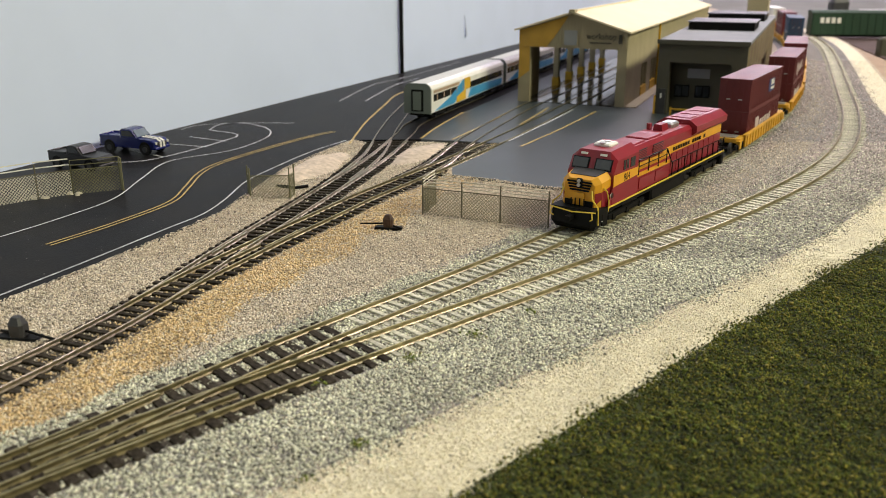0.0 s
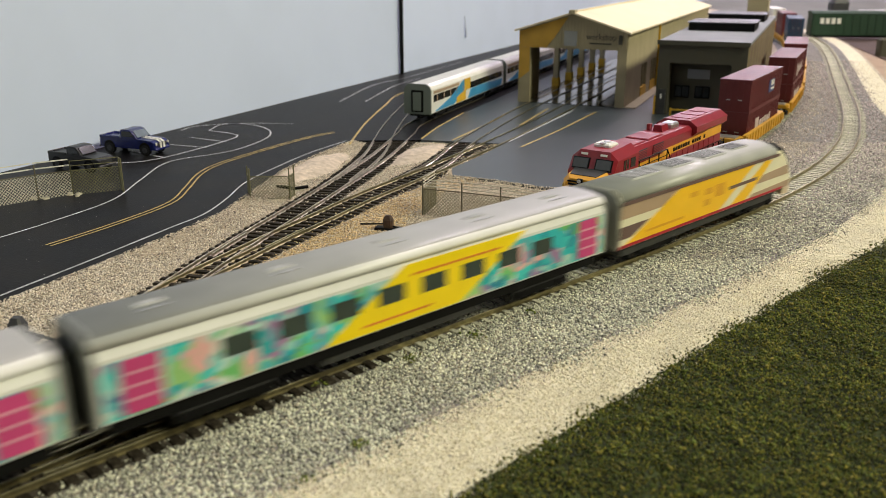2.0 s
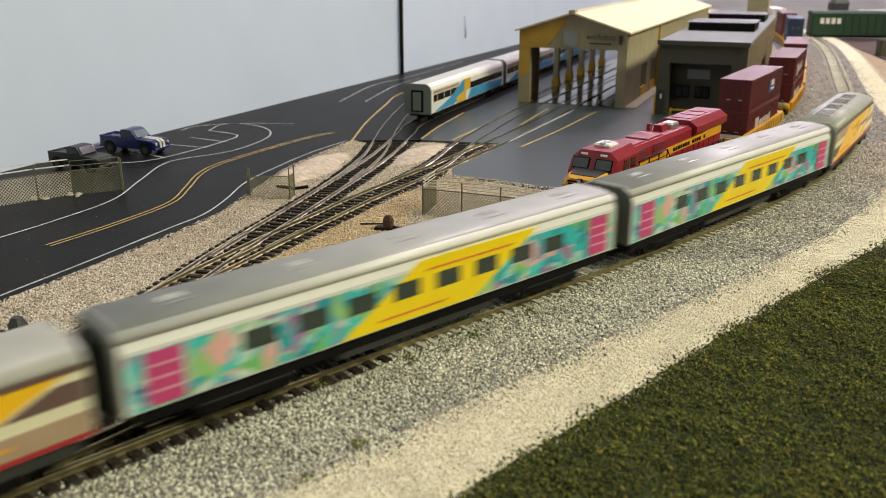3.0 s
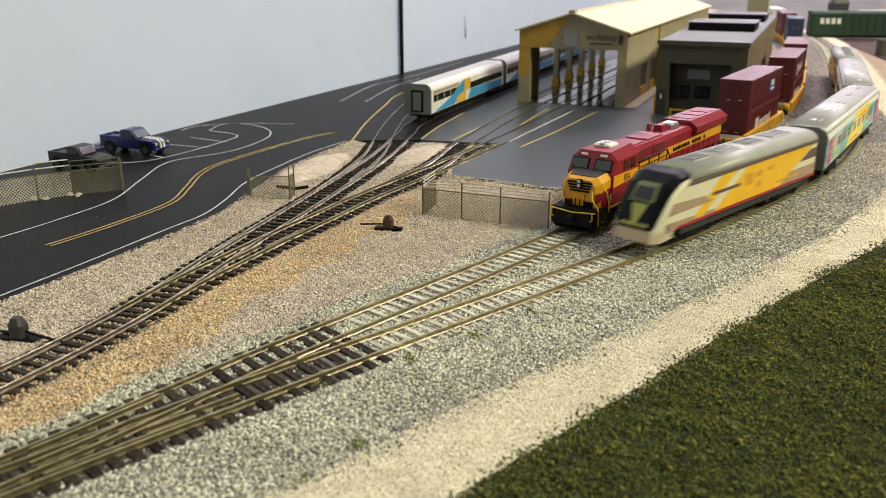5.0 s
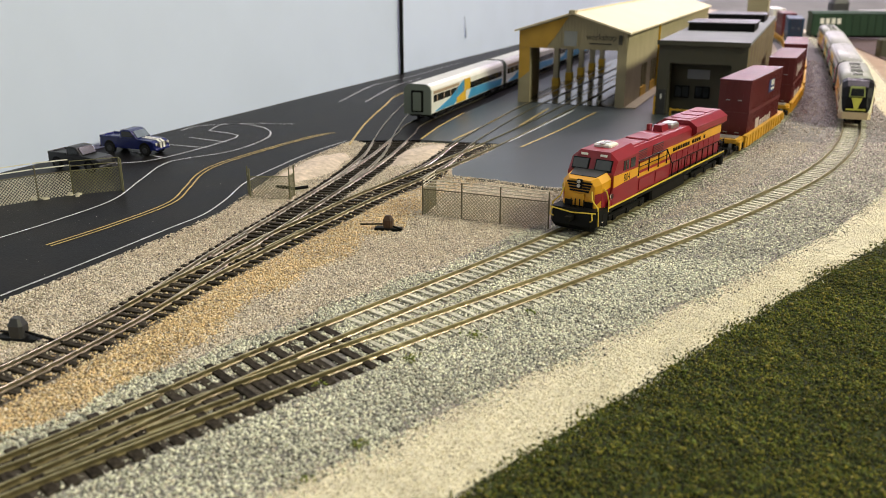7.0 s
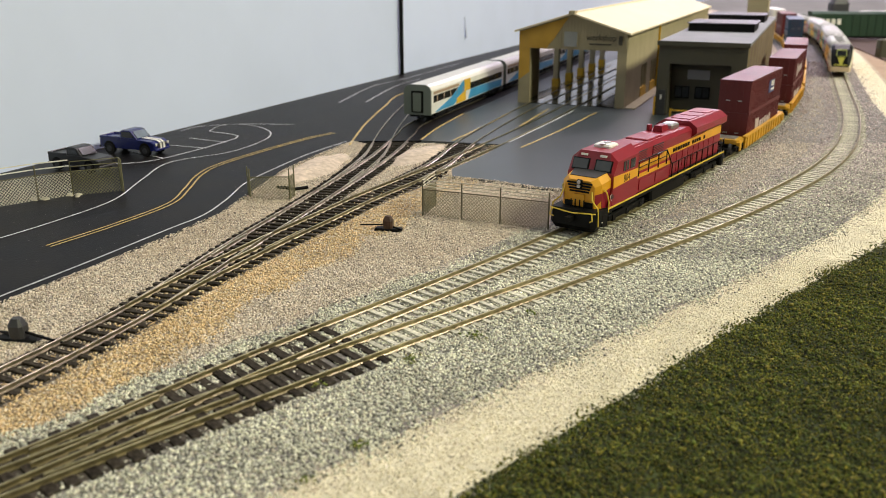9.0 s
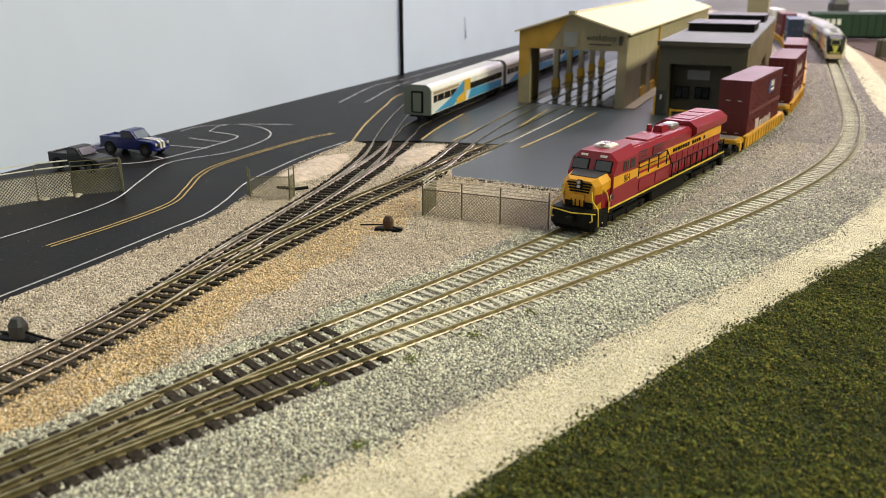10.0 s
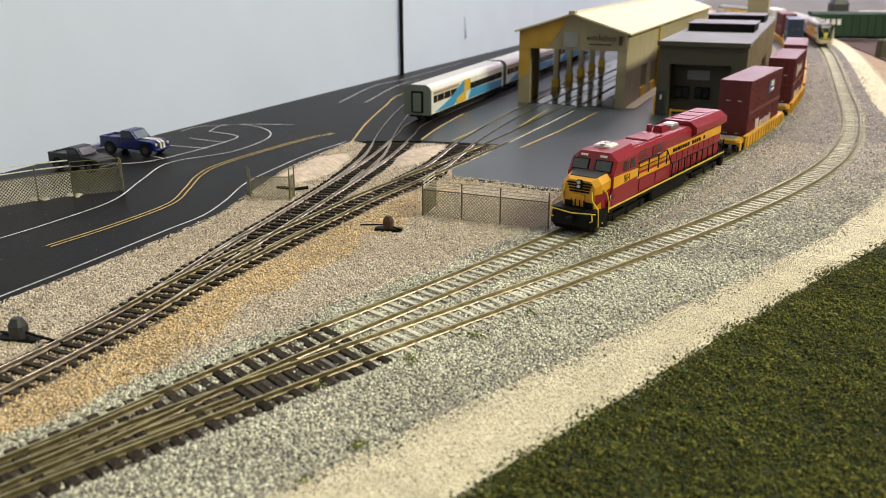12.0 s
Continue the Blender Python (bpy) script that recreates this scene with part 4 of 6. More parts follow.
    cab = part("cab", Geo().along_y([(0.0128 + o, cab_ring(0.0093, 0.0206, 0.15)), (0.0158 + o, cab_ring(0.0093, 0.0258, 0.90)), (0.0330 + o, cab_ring(0.0093, 0.0262, 1.0))]), RED, t, "red cab with sloped windscreen")
    for sx in (-1, 1):
        k = sx

        def wpt(x, z, d=0.0):
            f = (z - 0.0211) / 0.0078
            return (x, 0.0128 + 0.0030 * f + o - d, z + d * 0.5)
        for nm, m, x0, x1, z0, z1, d in (("windscreen_frame", BLACK, 0.0012, 0.0080, 0.0216, 0.0260, 0.0002), ("windscreen", CAB_PANE, 0.0017, 0.0076, 0.0221, 0.0256, 0.0004)):
            pts = [(k * x0, z0), (k * x1, z0), (k * x1, z1), (k * x0, z1)]
            part(nm, Geo().add([wpt(x, z, d) for x, z in pts] + [wpt(x, z, d - 0.0003) for x, z in pts], [(0, 1, 2, 3), (4, 5, 6, 7), (0, 1, 5, 4), (1, 2, 6, 5), (2, 3, 7, 6), (3, 0, 4, 7)]), m, cab)
        part("number_board", Geo().add([wpt(k * x, z, d) for d in (0.0005, 0.0001) for x, z in ((0.0026, 0.0269), (0.0052, 0.0269), (0.0052, 0.0277), (0.0026, 0.0277))], [(0, 1, 2, 3), (4, 5, 6, 7), (0, 1, 5, 4), (1, 2, 6, 5), (2, 3, 7, 6), (3, 0, 4, 7)]), WHITE, cab, "white number board")
        part("yellow_band", side_plate(0.0093 * sx, [(0.0129 + o, 0.0158), (0.0330 + o, 0.0168), (0.0330 + o, 0.0200), (0.0129 + o, 0.0204)], 0.0002), GOLD, cab)
        for y0, y1 in ((0.0205, 0.0245), (0.0262, 0.0300)):
            part("side_window", side_plate(0.0093 * sx, rect(y0 + o, y1 + o, 0.0212, 0.0250), 0.0002), PANE, cab)
        part("window_post", side_plate(0.0093 * sx, rect(0.0222 + o, 0.0226 + o, 0.0212, 0.0250), 0.0003), RED, cab)
        lettering("804", 0.0044, side_m(0.0095 * sx, 0.0235 + o, 0.0166, sx > 0), BLACK, cab, squeeze=0.8)
        part("round_emblem", Geo().cyl((0.0090 * sx, 0.0130 + o, 0.0125), (0.0092 * sx, 0.0130 + o, 0.0125), 0.0015, 20), WHITE, cab, "round white emblem")
        part("round_emblem_centre", Geo().cyl((0.0090 * sx, 0.0130 + o, 0.0125), (0.0093 * sx, 0.0130 + o, 0.0125), 0.0010, 20), DARK, cab)
        part("cab_flank", side_plate(0.0088 * sx, [(0.0100 + o, 0.0088), (0.0330 + o, 0.0088), (0.0330 + o, 0.0160), (0.0129 + o, 0.0156)], 0.0004), RED, cab, "red cab side")
    g = Geo()
    g.box(-0.0042, 0.0030, 0.0215 + o, 0.0285 + o, 0.0290, 0.0304, 0.0006)
    part("air_conditioner", g, WHITE, cab, "white air conditioner on the cab roof")
    for y in (0.0225, 0.0262):
        part("fan_ring", Geo().cyl((-0.0006, y + o, 0.0302), (-0.0006, y + o, 0.0307), 0.0013, 12), STEEL, cab)
    # long hood
    def hood(w, z, c=0.0016):
        return [(-w, 0.0086), (w, 0.0086), (w, z - c), (w - c * 0.9, z), (-w + c * 0.9, z), (-w, z - c)]
    lh = part("long_hood", Geo().along_y([(0.0328 + o, hood(0.0072, 0.0272)), (0.1260 + o, hood(0.0072, 0.0272))]), RED, t, "red long hood")
    part("blower_cabin", Geo().along_y([(0.0330 + o, hood(0.0086, 0.0168, 0.001)), (0.0650 + o, hood(0.0086, 0.0168, 0.001))]), RED, t, "red lower equipment cabinet")
    part("roof_panel", b(-0.0050, 0.0050, 0.036, 0.048, 0.0271, 0.0277, 0.0004), RED, lh)
    part("roof_panel", b(-0.0050, 0.0050, 0.050, 0.064, 0.0271, 0.0279, 0.0004), RED, lh)
    part("exhaust", Geo().along_y([(0.0700 + o, [(-0.0022, 0.0270), (0.0022, 0.0270), (0.0016, 0.0300), (-0.0016, 0.0300)]), (0.0760 + o, [(-0.0022, 0.0270), (0.0022, 0.0270), (0.0016, 0.0300), (-0.0016, 0.0300)])]), RED, lh, "red exhaust stack")
    part("horn_bracket", b(-0.0050, -0.0036, 0.0700, 0.0722, 0.0270, 0.0300), RED, lh)
    part("silencer", b(-0.0030, 0.0030, 0.0785, 0.0860, 0.0270, 0.0296, 0.0008), STEEL, lh, "silver exhaust silencer")
    wing = [(-0.0072, 0.0222), (0.0072, 0.0222), (0.0094, 0.0240), (0.0094, 0.0268), (0.0058, 0.0294), (-0.0058, 0.0294), (-0.0094, 0.0268), (-0.0094, 0.0240)]
    part("radiator_wing", Geo().along_y([(0.0900 + o, wing), (0.1270 + o, wing)]), RED, t, "red flared radiator housing")
    for k in range(3):
        part("roof_grille", b(-0.0044, 0.0044, 0.094 + 0.010 * k, 0.102 + 0.010 * k, 0.0293, 0.0297), RED, lh)
    for sx in (-1, 1):
        part("yellow_stripe", side_plate(0.0072 * sx, [(0.0330 + o, 0.0170), (0.0640 + o, 0.0170), (0.0690 + o, 0.0182), (0.1258 + o, 0.0182), (0.1258 + o, 0.0222), (0.1080 + o, 0.0222), (0.1040 + o, 0.0216), (0.0640 + o, 0.0216), (0.0590 + o, 0.0200), (0.0330 + o, 0.0200)], 0.00022), GOLD, lh, "golden yellow stripe along the hood")
        part("cabinet_stripe", side_plate(0.0086 * sx, rect(0.0332 + o, 0.0648 + o, 0.0150, 0.0166), 0.0002), GOLD, lh)
        for k in range(14):
            if k in (7, 12):
                continue
            yy = 0.0700 + k * 0.0026
            part("lettering_bar", side_plate(0.0075 * sx, rect(yy + o, yy + 0.0016 + o, 0.0190, 0.0206), 0.0002), BLACK, lh)
        for k in range(9):
            yy = 0.0690 + k * 0.0060
            part("hood_door", side_plate(0.0072 * sx, rect(yy + o, yy + 0.0054 + o, 0.0094, 0.0176), 0.00025), RED, lh)
        part("cabinet_door", side_plate(0.0086 * sx, rect(0.0360 + o, 0.0490 + o, 0.0096, 0.0142), 0.0003), RED, lh)
        part("cabinet_door", side_plate(0.0086 * sx, rect(0.0510 + o, 0.0600 + o, 0.0096, 0.0142), 0.0003), RED, lh)
        for y0 in (0.0345, 0.0500):
            gr = part("intake_grille", side_plate(0.0072 * sx, rect(y0 + o, y0 + 0.010 + o, 0.0215, 0.0255), 0.0002), DARK, lh)
            for k in range(5):
                part("grille_slat", side_plate(0.0074 * sx, rect(y0 + o, y0 + 0.010 + o, 0.0219 + 0.0007 * k, 0.0222 + 0.0007 * k), 0.0002), RED, gr)
        part("sill_stripe", side_plate(0.0092 * sx, rect(0.0100 + o, 0.1275 + o, 0.0080, 0.0087), 0.0002), HANDRAIL, t, "yellow sill stripe")
        # handrails
        x = 0.0092 * sx
        rail = Geo().rod([(x, 0.0655 + o, 0.0150), (x, 0.1270 + o, 0.0150)], 0.00022)
        part("handrail", rail, BLACK, t, "black handrail")
        for k in range(10):
            yy = 0.0665 + k * 0.0066
            part("stanchion", Geo().rod([(x, yy + o, 0.0086), (x, yy + o, 0.0150)], 0.00026), BLACK, t)
        up = Geo().rod([(x, 0.0335 + o, 0.0222), (x, 0.0600 + o, 0.0222), (x, 0.0655 + o, 0.0150)], 0.00025).rod([(x, 0.0335 + o, 0.0196), (x, 0.0600 + o, 0.0196)], 0.0002)
        part("handrail", up, BLACK, t, "black handrail")
        for yy in (0.0340, 0.0430, 0.0520, 0.0600):
            part("stanchion", Geo().rod([(x, yy + o, 0.0160), (x, yy + o, 0.0222)], 0.00026), BLACK, t)
        # yellow front railings
        part("front_handrail", Geo().rod([(x, 0.0105 + o, 0.0068), (x, 0.0105 + o, 0.0110), (x * 0.98, 0.0090 + o, 0.0150), (x * 0.9, 0.0080 + o, 0.0165)], 0.00028), HANDRAIL, t, "yellow front handrail")
        part("front_handrail", Geo().rod([(x, 0.0030 + o, 0.0030), (x, 0.0025 + o, 0.0100), (x * 0.70, 0.0030 + o, 0.0128), (x * 0.62, 0.0040 + o, 0.0160)], 0.00028), HANDRAIL, t, "yellow front handrail")
        st = part("step_well", Geo().box(min(sx * 0.0072, sx * 0.0093), max(sx * 0.0072, sx * 0.0093), 0.0060 + o, 0.0100 + o, 0.0016, 0.0066), BLACK, t)
        for z in (0.0018, 0.0038):
            part("step_edge", Geo().box(min(sx * 0.0070, sx * 0.0096), max(sx * 0.0070, sx * 0.0096), 0.0056 + o, 0.0060 + o, z, z + 0.0003), WHITE, st)
    part("front_rail", Geo().rod([(-0.0092, 0.0006 + o, 0.0086), (0, 0.0002 + o, 0.0078), (0.0092, 0.0006 + o, 0.0086)], 0.00028), HANDRAIL, t, "yellow uncoupling lever")
    for sx in (-1, 1):
        part("hose_loop", Geo().rod([(sx * 0.0080, 0.0002 + o, 0.0084), (sx * 0.0086, -0.0004 + o, 0.0062), (sx * 0.0074, 0.0002 + o, 0.0052)], 0.00025), HANDRAIL, t)
    return t


freight_engine()


def container(m, material, label, logo=0):
    t = thing("container", m, label, "shipping container", "containers on the freight train")
    w, l, hh = 0.0080, 0.0385, 0.0168
    part("box", Geo().box(-w, w, -l, l, 0, hh), material, t)
    for sx in (-1, 1):
        for k in range(26):
            y = -l + 0.0022 + k * (2 * l - 0.0044) / 25
            part("corrugation", side_plate(sx * w, rect(y - 0.0006, y + 0.0006, 0.0008, hh - 0.0008), 0.00022), material, t)
        for z in (0.0, hh - 0.0008):
            part("side_rail", side_plate(sx * w, rect(-l, l, z, z + 0.0008), 0.0003), material, t)
        if logo == 1:
            lb = part("logo_board", side_plate(sx * w, rect(0.004 if sx > 0 else -0.018, 0.018 if sx > 0 else -0.004, 0.0055, 0.0125), 0.0003), LOGO_BLUE, t, "blue logo patch with white bars")
            for y0, y1, z0, z1 in ((0.0095, 0.0125, 0.0090, 0.0120), (0.0135, 0.0165, 0.0090, 0.0120), (0.0095, 0.0175, 0.0066, 0.0078)):
                part("lettering_bar", side_plate(sx * w, rect(y0 if sx > 0 else -y1, y1 if sx > 0 else -y0, z0, z1), 0.00042), WHITE, lb)
        if logo == 2:
            for y0, y1, z0, z1 in ((-0.021, -0.013, 0.0035, 0.0115), (-0.011, -0.006, 0.0050, 0.0095), (-0.005, 0.000, 0.0050, 0.0095), (0.001, 0.006, 0.0050, 0.0100), (0.007, 0.012, 0.0050, 0.0095), (0.013, 0.016, 0.0055, 0.0105)):
                part("lettering_bar", side_plate(sx * w, rect(y0 if sx > 0 else -y1, y1 if sx > 0 else -y0, z0, z1), 0.0003), LETTER_GREY, t)
    for sy in (-1, 1):
        for x in (-0.0045, -0.0015, 0.0015, 0.0045):
            part("lock_rod", Geo().cyl((x, sy * (l + 0.0002), 0.001), (x, sy * (l + 0.0002), hh - 0.001), 0.0002, 6), material if sy > 0 else CONT, t)
        for x in (-0.0030, 0.0030):
            part("rod_handle", Geo().box(x - 0.001, x + 0.001, sy * (l + 0.0003) - 0.0002, sy * (l + 0.0003) + 0.0002, 0.006, 0.0065), STEEL, t)
    return t


def well_car(s, length=0.112):
    m = chord_pose(s, length)
    t = thing("well_car", m, "yellow articulated well car carrying stacked containers", "freight car", "well cars of the freight train")
    h = length / 2
    for sx in (-1, 1):
        x0, x1 = sorted((sx * 0.0084, sx * 0.0096))
        part("side_sill", Geo().box(x0, x1, -h + 0.011, h - 0.011, 0.0022, 0.0078, 0.0003), WELL, t, "yellow side sill")
        part("top_chord", Geo().box(min(sx * 0.0078, sx * 0.0099), max(sx * 0.0078, sx * 0.0099), -h + 0.010, h - 0.010, 0.0076, 0.0086), WELL, t)
        for k in range(14):
            y = -h + 0.014 + k * (length - 0.028) / 13
            part("side_post", Geo().box(min(sx * 0.0090, sx * 0.0100), max(sx * 0.0090, sx * 0.0100), y - 0.0008, y + 0.0008, 0.0022, 0.0078), WELL, t)
    part("floor", Geo().box(-0.0082, 0.0082, -h + 0.011, h - 0.011, 0.0014, 0.0022), BLACK, t)
    for sy in (-1, 1):
        y0, y1 = sorted((sy * (h - 0.013), sy * (h - 0.001)))
        part("end_platform", Geo().loft([(ring(-0.0085, 0.0085, y0, y1, 0.0015), 0.0056), (ring(-0.0085, 0.0085, y0, y1, 0.0015), 0.0078)]), WELL, t, "yellow end platform")
        part("end_grating", Geo().box(-0.0060, 0.0060, y0 + 0.002, y1 - 0.002, 0.0078, 0.0083), STEEL, t)
        part("brake_stand", Geo().box(-0.0066, -0.0050, y0 + 0.004, y0 + 0.007, 0.0078, 0.0125), WELL, t)
        part("drawbar", Geo().box(-0.0012, 0.0012, min(sy * (h - 0.002), sy * (h + 0.006)), max(sy * (h - 0.002), sy * (h + 0.006)), 0.0050, 0.0066), BLACK, t)
        for sx in (-1, 1):
            part("end_step", Geo().box(min(sx * 0.0072, sx * 0.0090), max(sx * 0.0072, sx * 0.0090), y1 - 0.004 if sy > 0 else y0, y1 if sy > 0 else y0 + 0.004, 0.0024, 0.0066), WELL, t)
        bogie(t, sy * (h - 0.006), 2, 0.0076, 0.010)
    return t, m


S1, S2, S3 = siding_s(0.479), siding_s(0.5928), siding_s(0.694)
for s, up, low, lu, ll in ((S1, CONT, CONT, 1, 2), (S2, CONT, CONT, 2, 2), (S3, CONT, CONT, 0, 0), (S3 + 0.118, CONT, None, 0, 0), (S3 + 0.236, CONT, None, 0, 0), (S3 + 0.354, CONT_BLUE, CONT_BLUE, 0, 0), (S3 + 0.472, CONT, CONT, 0, 0), (S3 + 0.590, WHITE, ORANGE, 0, 0)):
    t, m = well_car(s)
    kind = "maroon" if up is CONT else ("blue" if up is CONT_BLUE else "white")
    if low:
        container(m @ pose(0, 0, 0.0023), low, "lower %s corrugated shipping container in the well car" % ("orange" if low is ORANGE else kind), ll)
    else:
        container(m @ pose(0, 0, 0.0023), up, "single maroon corrugated shipping container in the well car", 0)
    if low:
        container(m @ pose(0, 0, 0.0192), up, "upper %s corrugated shipping container on the stack" % kind, lu)

# ---- workshop and shed ----


def workshop():
    t = thing("workshop_building", pose(0.1242, 0.5843, -0.0007, 0, 0, -23.3), "cream metal train workshop with open ends and low gable roof", "building")
    W, L, E, A = 0.0765, 0.44, 0.050, 0.0620

    def b(*a):
        return Geo().box(*a)
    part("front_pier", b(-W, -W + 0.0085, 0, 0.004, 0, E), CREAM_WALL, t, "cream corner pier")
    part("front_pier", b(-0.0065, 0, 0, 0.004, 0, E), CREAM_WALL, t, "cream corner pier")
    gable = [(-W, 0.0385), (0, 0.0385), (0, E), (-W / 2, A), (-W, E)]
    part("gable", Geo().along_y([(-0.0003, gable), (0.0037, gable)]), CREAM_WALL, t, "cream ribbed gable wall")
    for k in range(34):
        x = -W + 0.001 + k * (W - 0.002) / 33
        zt = E + (A - E) * (1 - abs(x + W / 2) / (W / 2))
        part("siding_rib", Geo().box(x - 0.00025, x + 0.00025, -0.0006, -0.0002, 0.0387, zt - 0.0006), CREAM_WALL, t)
    part("gold_corner", Geo().plate([(-W + 0.0003, -0.0007, 0.0387), (-W + 0.020, -0.0007, 0.0387), (-W + 0.026, -0.0007, 0.046), (-W / 2 - 0.003, -0.0007, A - 0.002), (-W + 0.0003, -0.0007, E - 0.0005)], -0.0002, (0, 1, 0)), MURAL_GOLD, t, "golden painted corner of the gable")
    part("gold_corner", Geo().plate([(-W + 0.0003, -0.0002, 0.016), (-W + 0.0080, -0.0002, 0.022), (-W + 0.0080, -0.0002, 0.0386), (-W + 0.0003, -0.0002, 0.0386)], -0.0003, (0, 1, 0)), MURAL_GOLD, t)
    part("vent_board", b(-W / 2 - 0.0055, -W / 2 + 0.0035, -0.0014, 0, 0.0405, 0.0505), SIGN_GREY, t, "grey square board on the gable")
    sign = Matrix.Translation((-0.0180, -0.0008, 0.0450)) @ Matrix.Rotation(radians(90), 4, "X")
    lettering("workshop", 0.0062, sign, INK, t, "sign_lettering", 0.82)
    part("sign_mark", b(-0.0060, -0.0036, -0.0012, 0, 0.0425, 0.0485), INK, t)
    part("sign_bar", b(-0.0260, -0.0110, -0.0010, 0, 0.0422, 0.0430), INK, t)
    for x0, x1 in ((-W - 0.0025, -W / 2), (-W / 2, 0.0025)):
        z0 = E - 0.0006 if x0 < -W / 2 - 0.001 else A
        z1 = A if x0 < -W / 2 - 0.001 else E - 0.0006
        sec = [(x0, z0), (x1, z1), (x1, z1 + 0.0012), (x0, z0 + 0.0012)]
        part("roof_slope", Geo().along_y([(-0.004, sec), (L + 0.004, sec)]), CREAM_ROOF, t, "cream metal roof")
    part("ridge_cap", b(-W / 2 - 0.002, -W / 2 + 0.002, -0.005, 0.002, A, A + 0.0024), CREAM_WALL, t)
    part("ridge_cap", b(-W / 2 - 0.0012, -W / 2 + 0.0012, 0.002, L + 0.004, A + 0.0008, A + 0.0018), CREAM_ROOF, t)
    # side walls with openings
    y = 0.004
    for y0, y1 in ((0.056, 0.078), (0.094, 0.116), (0.16, 0.182), (0.22, 0.242), (0.28, 0.302), (0.34, 0.362)):
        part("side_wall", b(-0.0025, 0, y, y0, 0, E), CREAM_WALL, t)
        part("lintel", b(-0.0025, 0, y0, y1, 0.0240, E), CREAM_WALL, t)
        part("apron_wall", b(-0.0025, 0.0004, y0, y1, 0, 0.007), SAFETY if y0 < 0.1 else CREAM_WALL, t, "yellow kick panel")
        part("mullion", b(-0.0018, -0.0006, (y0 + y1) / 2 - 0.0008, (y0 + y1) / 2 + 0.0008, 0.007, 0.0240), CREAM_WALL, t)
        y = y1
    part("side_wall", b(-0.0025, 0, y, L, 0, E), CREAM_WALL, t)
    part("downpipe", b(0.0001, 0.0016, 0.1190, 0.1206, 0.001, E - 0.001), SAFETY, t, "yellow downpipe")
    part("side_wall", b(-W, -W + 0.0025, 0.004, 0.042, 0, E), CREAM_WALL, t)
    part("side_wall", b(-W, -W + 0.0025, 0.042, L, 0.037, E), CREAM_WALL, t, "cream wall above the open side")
    for k in range(5):
        yy = 0.091 + k * 0.040
        c = part("column", b(-W, -W + 0.0042, yy - 0.0021, yy + 0.0021, 0, 0.037), CREAM_WALL, t, "cream column with yellow base")
        part("column_base", b(-W - 0.0006, -W + 0.0050, yy - 0.0028, yy + 0.0028, 0, 0.0070), SAFETY, c, "yellow column guard")
    for k in range(7):
        yy = 0.045 + k * 0.055
        part("roof_truss", b(-W + 0.003, -0.003, yy - 0.001, yy + 0.001, 0.0475, 0.0500), CREAM_WALL, t)
    part("floor_slab", b(-W + 0.0002, -0.0026, 0.0005, L, -0.0006, 0.00025), GLOSS_FLOOR, t, "glossy sealed workshop floor")
    for x in (-0.056, -0.046, -0.030, -0.020):
        part("floor_rail", b(x - 0.0003, x + 0.0003, 0.0005, L, 0.0002, 0.0005), DARK, t)
    back = [(-W, 0.0385), (0, 0.0385), (0, E), (-W / 2, A), (-W, E)]
    part("rear_gable", Geo().along_y([(L - 0.004, back), (L, back)]), CREAM_WALL, t)
    for x in (-W, -0.0065):
        part("rear_pier", b(x, x + 0.0065, L - 0.004, L, 0, 0.0385), CREAM_WALL, t)
    part("pavement_strip", b(0.0004, 0.0080, 0.0, 0.20, -0.0005, 0.0006), CREAM_WALL, t, "pale concrete strip along the wall")
    return t


workshop()


